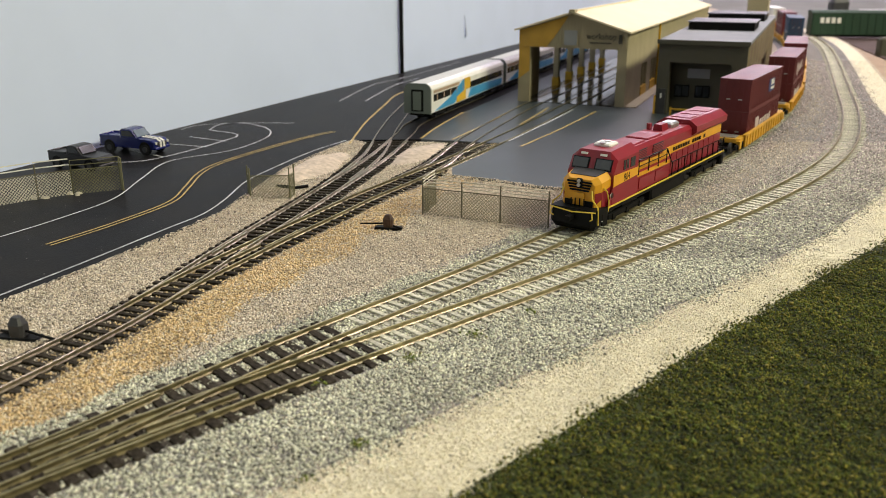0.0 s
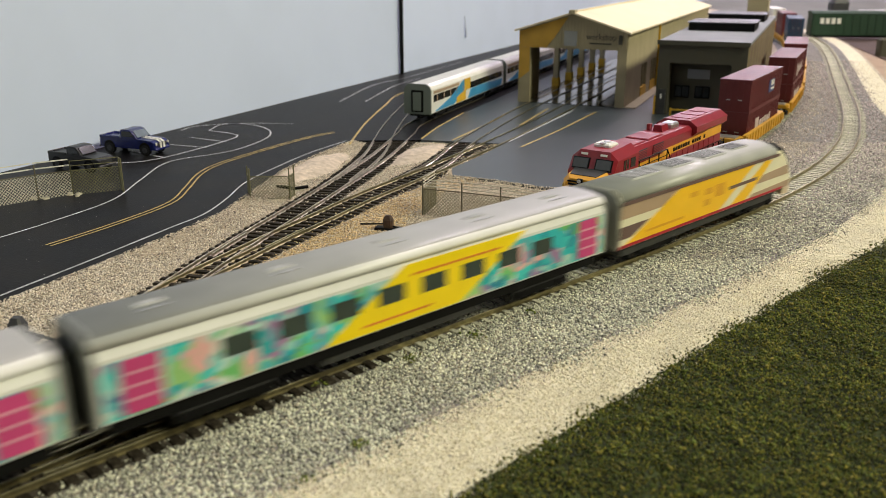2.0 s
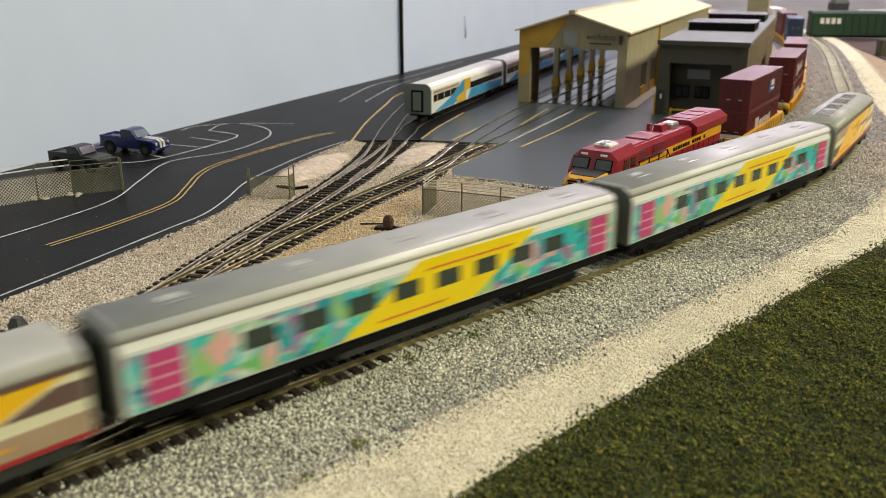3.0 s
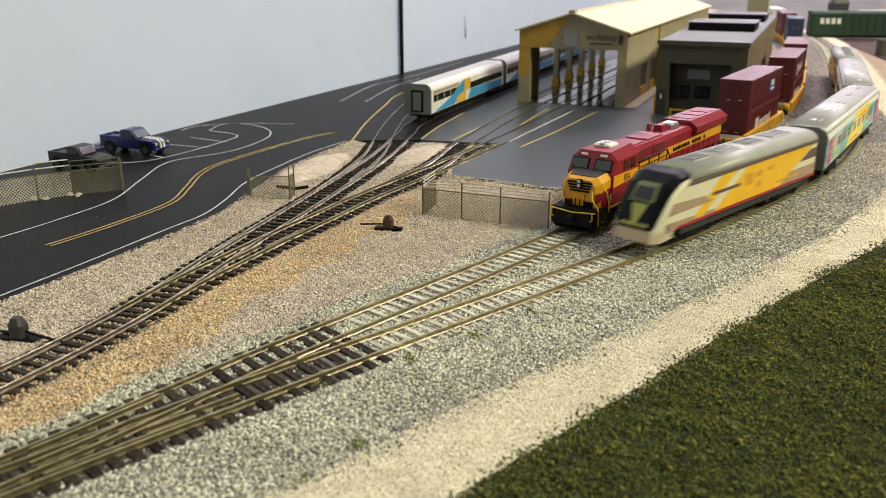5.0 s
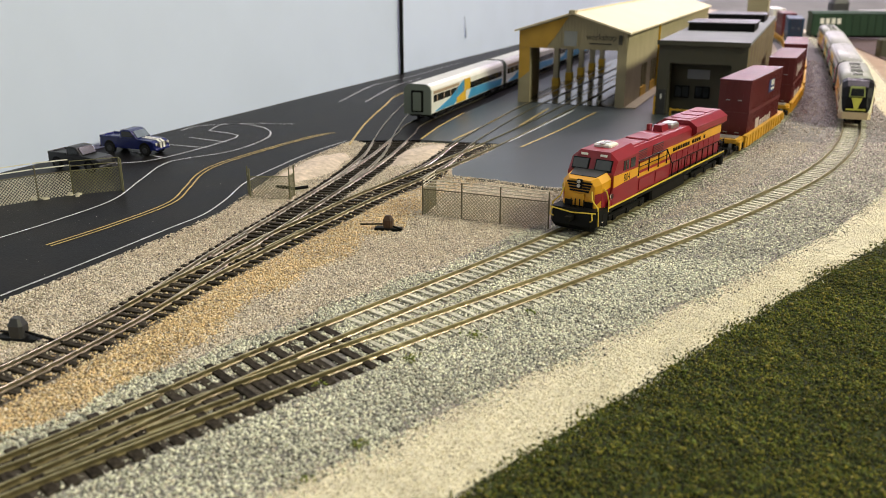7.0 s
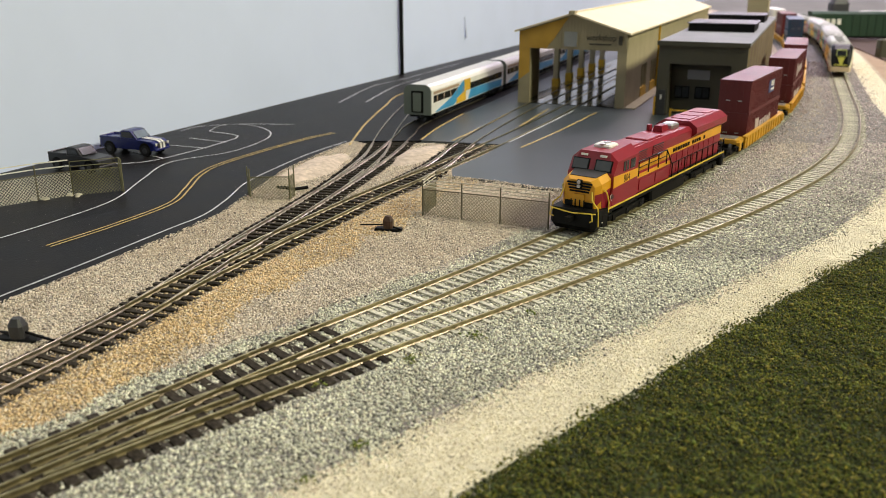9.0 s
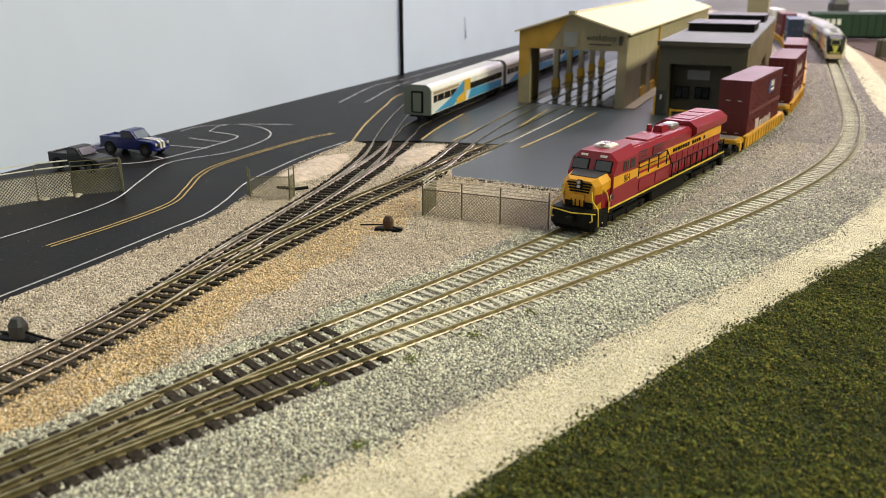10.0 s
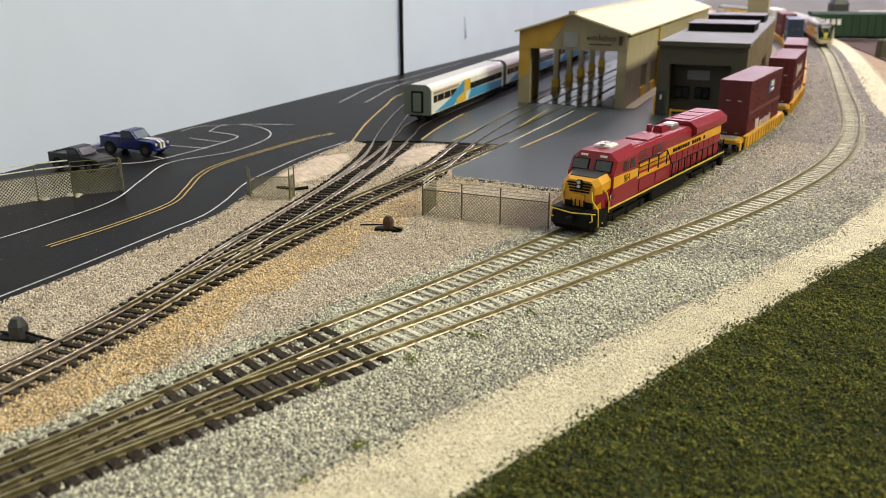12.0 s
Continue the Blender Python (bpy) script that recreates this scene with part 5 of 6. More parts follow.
def shed():
    t = thing("grey_shed", pose(0.1395, 0.5600, -0.0007, 0, 0, -23.0), "olive grey flat-roofed repair shed with dark roof monitors", "building")
    W, L, H = 0.0545, 0.33, 0.0455

    def b(*a):
        return Geo().box(*a)
    # Front and recess carry their shade in the darkened olive colour.
    part("front_wall", b(0, 0.0075, 0, 0.004, 0, H), OLIVE_SHADED, t, "front wall in olive grey darkened for shade")
    part("front_wall", b(0.0455, W, 0, 0.004, 0, H), OLIVE_SHADED, t)
    part("front_lintel", b(0.0075, 0.0455, 0, 0.004, 0.0335, H), OLIVE_SHADED, t)
    part("recess_wall", b(0.0075, 0.0455, 0.010, 0.012, 0, 0.0335), OLIVE_SHADED, t, "recessed wall in shade")
    part("recess_side", b(0.0068, 0.0075, 0.004, 0.012, 0, 0.0335), OLIVE_SHADED, t)
    part("recess_side", b(0.0455, 0.0462, 0.004, 0.012, 0, 0.0335), OLIVE_SHADED, t)
    part("recess_board", b(0.018, 0.032, 0.0090, 0.0100, 0.0230, 0.0290), SHED_ROOF, t, "grey board in the recess")
    for x in (0.0105, 0.0235):
        w = part("window", b(x, x + 0.0095, 0.0090, 0.0101, 0.0105, 0.0185), BLACK, t, "dark window")
        for k in (0, 1):
            part("pane", b(x + 0.0006 + 0.0045 * k, x + 0.0044 + 0.0045 * k, 0.0086, 0.0092, 0.0112, 0.0178), PANE, w)
    d = part("door", b(0.0012, 0.0062, -0.0005, 0.0004, 0, 0.0165), DARK, t, "dark door")
    part("door_window", b(0.0028, 0.0040, -0.0008, 0, 0.0105, 0.0135), WHITE, d)
    for x in (0.010, 0.024, 0.038):
        part("guard_post", b(x, x + 0.0012, -0.0030, -0.0018, 0, 0.0050), SAFETY, t)
    part("guard_rail", b(0.010, 0.0392, -0.0032, -0.0026, 0.0036, 0.0046), SAFETY, t, "yellow guard rail")
    part("corner_guard", b(-0.0010, 0.0, -0.0010, 0.0, 0, 0.012), SAFETY, t)
    part("left_wall", b(0, 0.0025, 0.004, L, 0, H), OLIVE_SHADED, t)
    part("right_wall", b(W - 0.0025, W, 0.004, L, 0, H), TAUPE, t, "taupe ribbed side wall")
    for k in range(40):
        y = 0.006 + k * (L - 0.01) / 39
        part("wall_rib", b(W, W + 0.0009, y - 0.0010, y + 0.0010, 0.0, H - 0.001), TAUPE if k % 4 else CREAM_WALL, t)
    part("rear_wall", b(0, W, L - 0.003, L, 0, H), OLIVE_SHADED, t)
    part("roof", b(-0.001, W + 0.001, -0.001, L + 0.001, H, H + 0.0018), SHED_ROOF, t, "grey membrane roof")
    part("roof_edge", b(-0.0012, W + 0.0012, -0.0016, -0.0010, H - 0.0006, H + 0.0022), OLIVE_SHADED, t)
    for y in (0.102, 0.228):
        m = part("roof_monitor", b(0.004, W - 0.004, y, y + 0.050, H + 0.0018, H + 0.0072), BLACK, t, "black roof monitor")
        part("monitor_cap", b(0.003, W - 0.003, y - 0.001, y + 0.051, H + 0.0072, H + 0.0079), DARK, m)
    part("roof_tower", b(W - 0.024, W - 0.006, L - 0.030, L, H, H + 0.024), CREAM_WALL, t, "cream stair tower")
    return t


shed()

# ---- parked passenger coaches ----


def parked_coach(m, label):
    L = 0.150
    h = L / 2
    t = thing("passenger_coach", m, label, "railway coach", "parked coaches")
    part("body", Geo().along_y([(-h, hull(0.0088, 0.0050, 0.0225, 0.0030)), (h, hull(0.0088, 0.0050, 0.0225, 0.0030))]), WHITE, t, "white coach body")
    roof = [(0.0074, 0.0216), (0.0055, 0.0230), (-0.0055, 0.0230), (-0.0074, 0.0216)]
    part("roof", Geo().along_y([(-h, roof), (h, roof)]), SILVER, t, "pale silver roof")
    for sy in (-1, 1):
        y0 = sy * h
        e = part("coach_end", Geo().along_y([(min(y0, y0 + sy * 0.0012), hull(0.0090, 0.0046, 0.0232, 0.0034)), (max(y0, y0 + sy * 0.0012), hull(0.0090, 0.0046, 0.0232, 0.0034))]), END_GREEN, t, "grey-green coach end")
        yy = y0 + sy * 0.0016
        part("diaphragm", Geo().box(-0.0042, 0.0042, min(y0, yy), max(y0, yy), 0.0060, 0.0195, 0.0005), BLACK, e, "black diaphragm")
        y2 = yy + sy * 0.0003
        part("end_door", Geo().box(-0.0027, 0.0027, min(yy - sy * 0.0004, y2), max(yy - sy * 0.0004, y2), 0.0068, 0.0182), END_GREEN, e)
    for sx in (-1, 1):
        x = 0.0088 * sx
        part("window_band", side_plate(x, rect(-h + 0.004, h - 0.004, 0.0118, 0.0160), 0.00015), PANE, t, "dark window band")
        part("blue_panel", side_plate(x, [(-h + 0.006, 0.0056), (-h + 0.040, 0.0056), (-h + 0.072, 0.0160), (-h + 0.072, 0.0190), (-h + 0.058, 0.0190), (-h + 0.034, 0.0110)], 0.0003), SKY_BLUE, t, "sky blue livery sweep")
        part("yellow_panel", side_plate(x, [(-h + 0.045, 0.0056), (-h + 0.063, 0.0056), (-h + 0.063, 0.0120), (-h + 0.072, 0.0120), (-h + 0.072, 0.0195), (-h + 0.060, 0.0195), (-h + 0.060, 0.0120), (-h + 0.045, 0.0090)], 0.0004), SAFETY, t, "golden livery block")
        part("blue_panel", side_plate(x, [(-h + 0.068, 0.0056), (h - 0.006, 0.0056), (h - 0.004, 0.0100), (h - 0.050, 0.0115), (-h + 0.074, 0.0115)], 0.0003), SKY_BLUE, t, "sky blue lower panel")
        part("tan_line", side_plate(x, rect(-h + 0.004, -h + 0.050, 0.0168, 0.0185), 0.0002), EXP_TAN, t)
        for k in range(12):
            yy = -h + 0.010 + k * 0.0118
            part("window_post", side_plate(x, rect(yy - 0.0006, yy + 0.0006, 0.0120, 0.0158), 0.0003), EXP_TAN if k < 6 else BLACK, t)
    part("underframe", Geo().box(-0.0070, 0.0070, -h + 0.004, h - 0.004, 0.0026, 0.0052), BLACK, t)
    bogie(t, -h + 0.020)
    bogie(t, h - 0.020)
    return t


def yard_pose(s, L):
    (ax, ay), _ = YARD_B.at(s - L * 0.35)
    (bx, by), _ = YARD_B.at(s + L * 0.35)
    return pose((ax + bx) / 2, (ay + by) / 2, 0.0, 0, 0, math.degrees(math.atan2(-(bx - ax), by - ay)))


sB = float(np.interp(0.527, YARD_B.p[:, 1], YARD_B.s))
parked_coach(yard_pose(sB + 0.076, 0.15), "white passenger coach with sky blue and golden sweep by the workshop")
parked_coach(yard_pose(sB + 0.233, 0.15), "white and sky blue passenger coach coupled behind the first")
parked_coach(yard_pose(sB + 0.390, 0.15), "white and sky blue passenger coach at the end of the rake")

# ---- pickup trucks ----


def pickup(m, paint, label, stripes):
    """Forward along +y."""
    t = thing("pickup_truck", m, label, "pickup truck", "parked pickup trucks")
    prof = [(-0.0172, 0.0032), (0.0168, 0.0030), (0.0174, 0.0040), (0.0172, 0.0066), (0.0150, 0.0078), (0.0060, 0.0084), (-0.0172, 0.0084), (-0.0175, 0.0050)]
    w = 0.0060

    def side(x0, x1, pr, c=0.0005):
        n = len(pr)
        cy = sum(p[0] for p in pr) / n
        cz = sum(p[1] for p in pr) / n
        rows = [(x0, 0.96), (x0 + c, 1.0), (x1 - c, 1.0), (x1, 0.96)]
        v = [(x, cy + (y - cy) * k, cz + (z - cz) * k) for x, k in rows for y, z in pr]
        f = [tuple(range(n)), tuple(reversed(range(3 * n, 4 * n)))]
        f += [(r * n + i, r * n + (i + 1) % n, (r + 1) * n + (i + 1) % n, (r + 1) * n + i) for r in range(3) for i in range(n)]
        return Geo().add(v, f)
    body = part("body", side(-w, w, prof), paint, t)
    part("cab", side(-w + 0.0006, w - 0.0006, [(-0.0042, 0.0082), (0.0064, 0.0082), (0.0030, 0.0122), (0.0010, 0.0127), (-0.0028, 0.0127), (-0.0040, 0.0120)]), paint, t, "rounded cab")
    part("windscreen", Geo().plate([(-w + 0.0012, 0.0063, 0.0087), (w - 0.0012, 0.0063, 0.0087), (w - 0.0016, 0.0034, 0.0120), (-w + 0.0016, 0.0034, 0.0120)], 0.0003, (0, 0.75, 0.66)), PANE if not stripes else TRUCK_GLASS_GLINT, t, "windscreen")
    part("rear_window", Geo().plate([(-w + 0.0014, -0.0043, 0.0092), (w - 0.0014, -0.0043, 0.0092), (w - 0.0018, -0.0041, 0.0118), (-w + 0.0018, -0.0041, 0.0118)], -0.0002, (0, 1, 0)), PANE, t)
    for sx in (-1, 1):
        part("side_window", side_plate(sx * (w - 0.0006), [(-0.0030, 0.0090), (0.0045, 0.0090), (0.0022, 0.0118), (-0.0030, 0.0118)], 0.0002), PANE, t)
        x0, x1 = sorted((sx * 0.0048, sx * 0.0060))
        part("bed_side", Geo().box(x0, x1, -0.0172, -0.0045, 0.0080, 0.0092, 0.0003), paint, t)
        for y in (-0.0110, 0.0112):
            wh = part("wheel", Geo().cyl((sx * 0.0042, y, 0.0028), (sx * 0.0062, y, 0.0028), 0.0028, 18), RUBBER, t, "black tyre")
            part("rim", Geo().cyl((sx * 0.0060, y, 0.0028), (sx * 0.0064, y, 0.0028), 0.0015, 14), DARK, wh)
            part("fender", Geo().cyl((sx * 0.0050, y, 0.0034), (sx * 0.00605, y, 0.0034), 0.0035, 18), BLACK, t)
        part("headlight", Geo().cyl((sx * 0.0046, 0.0172, 0.0062), (sx * 0.0046, 0.0177, 0.0062), 0.0007, 12), SILVER if stripes else DARK, t)
        if stripes:
            part("racing_stripe", Geo().plate([(sx * 0.0005, 0.0066, 0.0085), (sx * 0.0019, 0.0066, 0.0085), (sx * 0.0019, 0.0151, 0.0079), (sx * 0.0005, 0.0151, 0.0079)], 0.0002, (0, 0, 1)), WHITE, t, "white racing stripe")
            part("racing_stripe", Geo().plate([(sx * 0.0005, 0.0151, 0.0080), (sx * 0.0019, 0.0151, 0.0080), (sx * 0.0019, 0.0174, 0.0067), (sx * 0.0005, 0.0174, 0.0067)], 0.0003, (0, 0.5, 0.8)), WHITE, t)
            part("racing_stripe", Geo().plate([(sx * 0.0005, 0.0174, 0.0066), (sx * 0.0019, 0.0174, 0.0066), (sx * 0.0019, 0.0175, 0.0034), (sx * 0.0005, 0.0175, 0.0034)], 0.0003, (0, 1, 0)), WHITE, t)
    part("tailgate", Geo().box(-0.0056, 0.0056, -0.0175, -0.0166, 0.0080, 0.0091, 0.0002), paint, t)
    part("bumper", Geo().box(-0.0058, 0.0058, 0.0168, 0.0179, 0.0030, 0.0041, 0.0003), paint if stripes else DARK, t)
    part("rear_bumper", Geo().box(-0.0056, 0.0056, -0.0181, -0.0172, 0.0030, 0.0040, 0.0003), DARK, t)
    part("grille", Geo().box(-0.0034, 0.0034, 0.0172, 0.0176, 0.0046, 0.0066), DARK, t)
    return t


pickup(pose(-0.1614, 0.4385, -0.0006, 0, 0, -110), BLUE_CAR, "navy blue pickup truck with white racing stripes, parked on the asphalt", True)
pickup(pose(-0.1735, 0.4000, -0.0006, 0, 0, -114) @ Matrix.Scale(0.92, 4), BLACK_CAR, "black pickup truck parked behind the fence", False)

# ---- fences ----


def fence(name, pts, height, wire, post, label, wires=3, lean=0.0, wire_top=None):
    t = thing(name, Matrix(), label, "chain-link fence", "chain-link fences")
    z0 = -0.0020
    mesh_top = height * 0.74
    for a, b in zip(pts[:-1], pts[1:]):
        a, b = Vector((*a, 0)), Vector((*b, 0))
        d = (b - a)
        L = d.length
        d.normalize()
        g = Geo()
        step, hgt = 0.0014, mesh_top
        n = int((L + hgt) / step)
        for k in range(n + 1):
            for sgn in (1, -1):
                s0 = k * step - (hgt if sgn > 0 else 0)
                lo, hi = (max(0.0, -s0), min(hgt, L - s0)) if sgn > 0 else (max(0.0, s0 - L), min(hgt, s0))
                if hi - lo < 0.0004:
                    continue
                p, q = a + d * (s0 + sgn * lo), a + d * (s0 + sgn * hi)
                g.cyl((p.x, p.y, z0 + lo), (q.x, q.y, z0 + hi), 0.00015, 3)
        part("wire_mesh", g, wire, t, "diamond wire mesh")
        part("top_rail", Geo().rod([(a.x, a.y, z0 + mesh_top), (b.x, b.y, z0 + mesh_top)], 0.00022), post, t)
        side = Vector((d.y, -d.x, 0)) * lean
        for k in range(wires):
            f = (k + 1) / wires
            z = z0 + mesh_top + (height - mesh_top) * f
            part("barbed_wire", Geo().rod([(a.x + side.x * f, a.y + side.y * f, z), (b.x + side.x * f, b.y + side.y * f, z)], 0.00034 if wire_top is WIRE_WHITE else 0.0002, 4), wire_top or wire, t)
    for p in pts:
        part("post", Geo().cyl((*p, z0 - 0.001), (*p, z0 + height), 0.00030, 8), post, t, "thin metal post")
    return t


fence("chain_link_fence", [(-0.0030, 0.3400), (-0.0080, 0.3245), (0.0073, 0.3188), (0.0219, 0.3125), (0.0395, 0.3050)], 0.0146, WIRE_OLIVE, POST, "olive chain-link fence with pale barbed wire beside the siding", wire_top=WIRE)
fence("chain_link_fence", [(-0.0835, 0.3530), (-0.0815, 0.3480), (-0.0650, 0.3490), (-0.0640, 0.3550)], 0.0135, WIRE_OLIVE, WIRE_OLIVE, "olive chain-link fence stub at the road edge", 0)
fence("chain_link_fence", [(-0.2120, 0.3010), (-0.1920, 0.3215), (-0.1692, 0.3434), (-0.1576, 0.3508)], 0.0160, WIRE, POST, "pale chain-link fence with white barbed wire by the car park", 2, -0.004, WIRE_WHITE)
fence("chain_link_fence", [(-0.1576, 0.3508), (-0.1400, 0.3590), (-0.1380, 0.3560)], 0.0160, WIRE_OLIVE, WIRE_OLIVE, "olive chain-link gate beside the car park", 2)
g = Geo()
for p in ((-0.1930, 0.3205), (-0.1692, 0.3430), (-0.1570, 0.3500)):
    for k in range(7):
        c = Vector((p[0] + random.uniform(-0.003, 0.003), p[1] + random.uniform(-0.002, 0.002), -0.0007))
        r = random.uniform(0.0008, 0.0018)
        g.loft([([(c.x + r * math.cos(a), c.y + r * math.sin(a)) for a in np.linspace(0, 2 * math.pi, 9)[:-1]], c.z - 0.0005), ([(c.x + r * 0.5 * math.cos(a), c.y + r * 0.5 * math.sin(a)) for a in np.linspace(0, 2 * math.pi, 9)[:-1]], c.z + r * 0.6)])
solid("glue_lumps", g, GLUE, "dried glue lumps at the fence posts", "glue", kind="stuff")

# ---- switch stands and lineside pieces ----


def switch_stand(m, label):
    t = thing("switch_stand", m, label, "switch stand", "switch stands")
    part("base", Geo().box(-0.0060, 0.0060, -0.0022, 0.0022, -0.0030, -0.0012, 0.0004), BLACK, t)
    part("motor_case", Geo().loft([(ring(-0.0020, 0.0020, -0.0018, 0.0018, 0.0006), -0.0014), (ring(-0.0022, 0.0022, -0.0020, 0.0020, 0.0008), 0.0022), (ring(-0.0012, 0.0012, -0.0010, 0.0010, 0.0004), 0.0042)]), DARK if "brown" not in label else mat("rusty_brown", (0.07, 0.035, 0.02), 0.7, vary=0.4, scale=600), t, "rounded case")
    part("throw_rod", Geo().rod([(-0.0020, 0, 0.0002), (-0.0080, 0.0012, -0.0006), (-0.0135, 0.0020, -0.0012)], 0.0004), BLACK, t, "throw rod")
    part("lever", Geo().rod([(0.0015, 0, -0.0005), (0.0068, -0.0022, -0.0012)], 0.0004), BLACK, t)
    return t


switch_stand(pose(-0.0205, 0.3050, 0, 0, 0, -12) @ Matrix.Scale(0.85, 4), "small brown switch stand with black throw rod")
switch_stand(pose(-0.1125, 0.2065, 0, 0, 0, 172) @ Matrix.Scale(1.0, 4), "round black switch stand beside the yard track")
g = Geo().rod([(-0.0745, 0.3690, -0.0016), (-0.0700, 0.3650, -0.0008), (-0.0655, 0.3640, -0.0012), (-0.0600, 0.3665, -0.0010)], 0.0008)
solid("dark_conduit", g, BLACK, "dark conduit lying on the gravel", "conduit")
p = W0 + wd * 0.3027
solid("black_pole", Geo().cyl((p.x - wn.x * 0.003, p.y - wn.y * 0.003, -0.001), (p.x - wn.x * 0.003, p.y - wn.y * 0.003, 1.0), 0.0018, 10), BLACK, "thin black pole standing against the wall", "pole")
p = W0 + wd * 0.46
solid("wall_scuff", Geo().plate([(p.x - wn.x * 0.001, p.y - wn.y * 0.001, 0.020), (p.x + wd.x * 0.003 - wn.x * 0.001, p.y + wd.y * 0.003 - wn.y * 0.001, 0.021), (p.x - wd.x * 0.004 - wn.x * 0.001, p.y - wd.y * 0.004 - wn.y * 0.001, 0.042)], 0.0004, -wn), SCUFF, "small grey scuff mark on the wall", "mark", kind="structure")

# ---- neighbouring layout beyond the curve ----
sheet("far_scenery", [(0.40, 0.60), (1.6, 0.2), (1.9, 1.45), (0.60, 1.42)], -0.0050, 0.02, BROWN_TABLE, "red-brown scenery of the neighbouring module")
sheet("far_table", [(0.58, 1.43), (1.9, 1.46), (2.4, 3.4), (0.5, 3.4), (0.45, 2.4), (0.60, 2.2)], -0.0056, 0.02, GREY_TABLE, "grey scenery of the module farther back")
t = thing("green_boxcar", pose(0.585, 1.215, -0.0050, 0, 0, -94), "dark green boxcar with white lettering on the neighbouring module", "freight car")
part("body", Geo().box(-0.010, 0.010, -0.075, 0.085, 0.006, 0.036, 0.001), GREEN_CAR, t)
part("roof", Geo().along_y([(-0.076, [(-0.0104, 0.0355), (0.0104, 0.0355), (0.006, 0.0385), (-0.006, 0.0385)]), (0.086, [(-0.0104, 0.0355), (0.0104, 0.0355), (0.006, 0.0385), (-0.006, 0.0385)])]), GREEN_CAR, t)
for k in range(16):
    y = -0.072 + k * 0.0104
    part("side_rib", Geo().box(-0.0106, -0.0098, y - 0.0006, y + 0.0006, 0.007, 0.0355), GREEN_CAR, t)
    part("side_rib", Geo().box(0.0098, 0.0106, y - 0.0006, y + 0.0006, 0.007, 0.0355), GREEN_CAR, t)
part("underframe", Geo().box(-0.008, 0.008, -0.072, 0.082, 0.003, 0.0062), BLACK, t)
for k in range(4):
    part("lettering_bar", Geo().box(0.0104, 0.0110, -0.064 + 0.0075 * k, -0.059 + 0.0075 * k, 0.0215, 0.0290), WHITE, t)
for y in (-0.055, 0.065):
    bogie(t, y)
solid("dark_canister", Geo().loft([(ring(-0.016, 0.016, -0.010, 0.010, 0.004), -0.0056), (ring(-0.016, 0.016, -0.010, 0.010, 0.004), 0.030), (ring(-0.010, 0.010, -0.006, 0.006, 0.003), 0.040)]), DARK, "dark lump of equipment on the far module", "equipment", m=pose(0.70, 1.56, 0))
solid("pale_post", Geo().box(-0.007, 0.007, -0.006, 0.006, 0, 0.020, 0.002), OLIVE_SHADED, "pale olive block on the neighbouring module", "block", m=pose(0.50, 0.985, -0.0050))
solid("pale_board", Geo().box(-0.09, 0.09, -0.02, 0.02, 0, 0.020, 0.003), WHITE, "white board on the far module", "board", m=pose(0.86, 1.62, -0.0056))

# ---- loose grains: ballast, sand and turf ----
rng = np.random.default_rng(7)


def scatter(name, Q, size, material, label, base_z, flat=0.75, lift=None):
    """Angular grains, eight faces each, at the points Q."""
    n = len(Q)
    if not n:
        return None
    base = np.array([(1, 0, 0), (-0.5, 0.866, 0), (-0.5, -0.866, 0), (0, 0, 0.9), (0, 0, -0.9)], float)
    v = base[None] * rng.uniform(0.6, 1.3, (n, 5, 1)) + rng.normal(0, 0.16, (n, 5, 3))
    a = rng.normal(size=(n, 4))
    a /= np.linalg.norm(a, axis=1)[:, None]
    w, x, y, z = a.T
    R = np.stack([1 - 2 * (y * y + z * z), 2 * (x * y - z * w), 2 * (x * z + y * w), 2 * (x * y + z * w), 1 - 2 * (x * x + z * z), 2 * (y * z - x * w), 2 * (x * z - y * w), 2 * (y * z + x * w), 1 - 2 * (x * x + y * y)], 1).reshape(n, 3, 3)
    v = np.einsum("nij,nkj->nki", R, v)
    s = size * rng.uniform(0.55, 1.35, n)
    v *= s[:, None, None] * np.array((1, 1, flat))
    v[:, :, 0] += Q[:, 0, None]
    v[:, :, 1] += Q[:, 1, None]
    v[:, :, 2] += base_z + (rng.uniform(-0.1, 0.55, n) * s)[:, None]
    if lift is not None:
        v[:, :, 2] += lift[:, None]
    tri = np.array([(0, 1, 3), (1, 2, 3), (2, 0, 3), (1, 0, 4), (2, 1, 4), (0, 2, 4)])
    f = (tri[None] + 5 * np.arange(n)[:, None, None]).reshape(-1, 3)
    me = bpy.data.meshes.new(name)
    me.vertices.add(n * 5)
    me.vertices.foreach_set("co", v.reshape(-1).astype(np.float32))
    me.loops.add(len(f) * 3)
    me.loops.foreach_set("vertex_index", f.reshape(-1).astype(np.int32))
    me.polygons.add(len(f))
    me.polygons.foreach_set("loop_start", np.arange(0, len(f) * 3, 3, dtype=np.int32))
    me.polygons.foreach_set("loop_total", np.full(len(f), 3, dtype=np.int32))
    me.update()
    me.materials.append(material)
    return tagged(new(name, me), label, kind="stuff")


def inside(Q, poly):
    P = np.array(poly)
    r = np.zeros(len(Q), bool)
    for (x0, y0), (x1, y1) in zip(P, np.roll(P, -1, 0)):
        c = (y0 > Q[:, 1]) != (y1 > Q[:, 1])
        with np.errstate(divide="ignore", invalid="ignore"):
            r ^= c & (Q[:, 0] < (x1 - x0) * (Q[:, 1] - y0) / (y1 - y0) + x0)
    return r


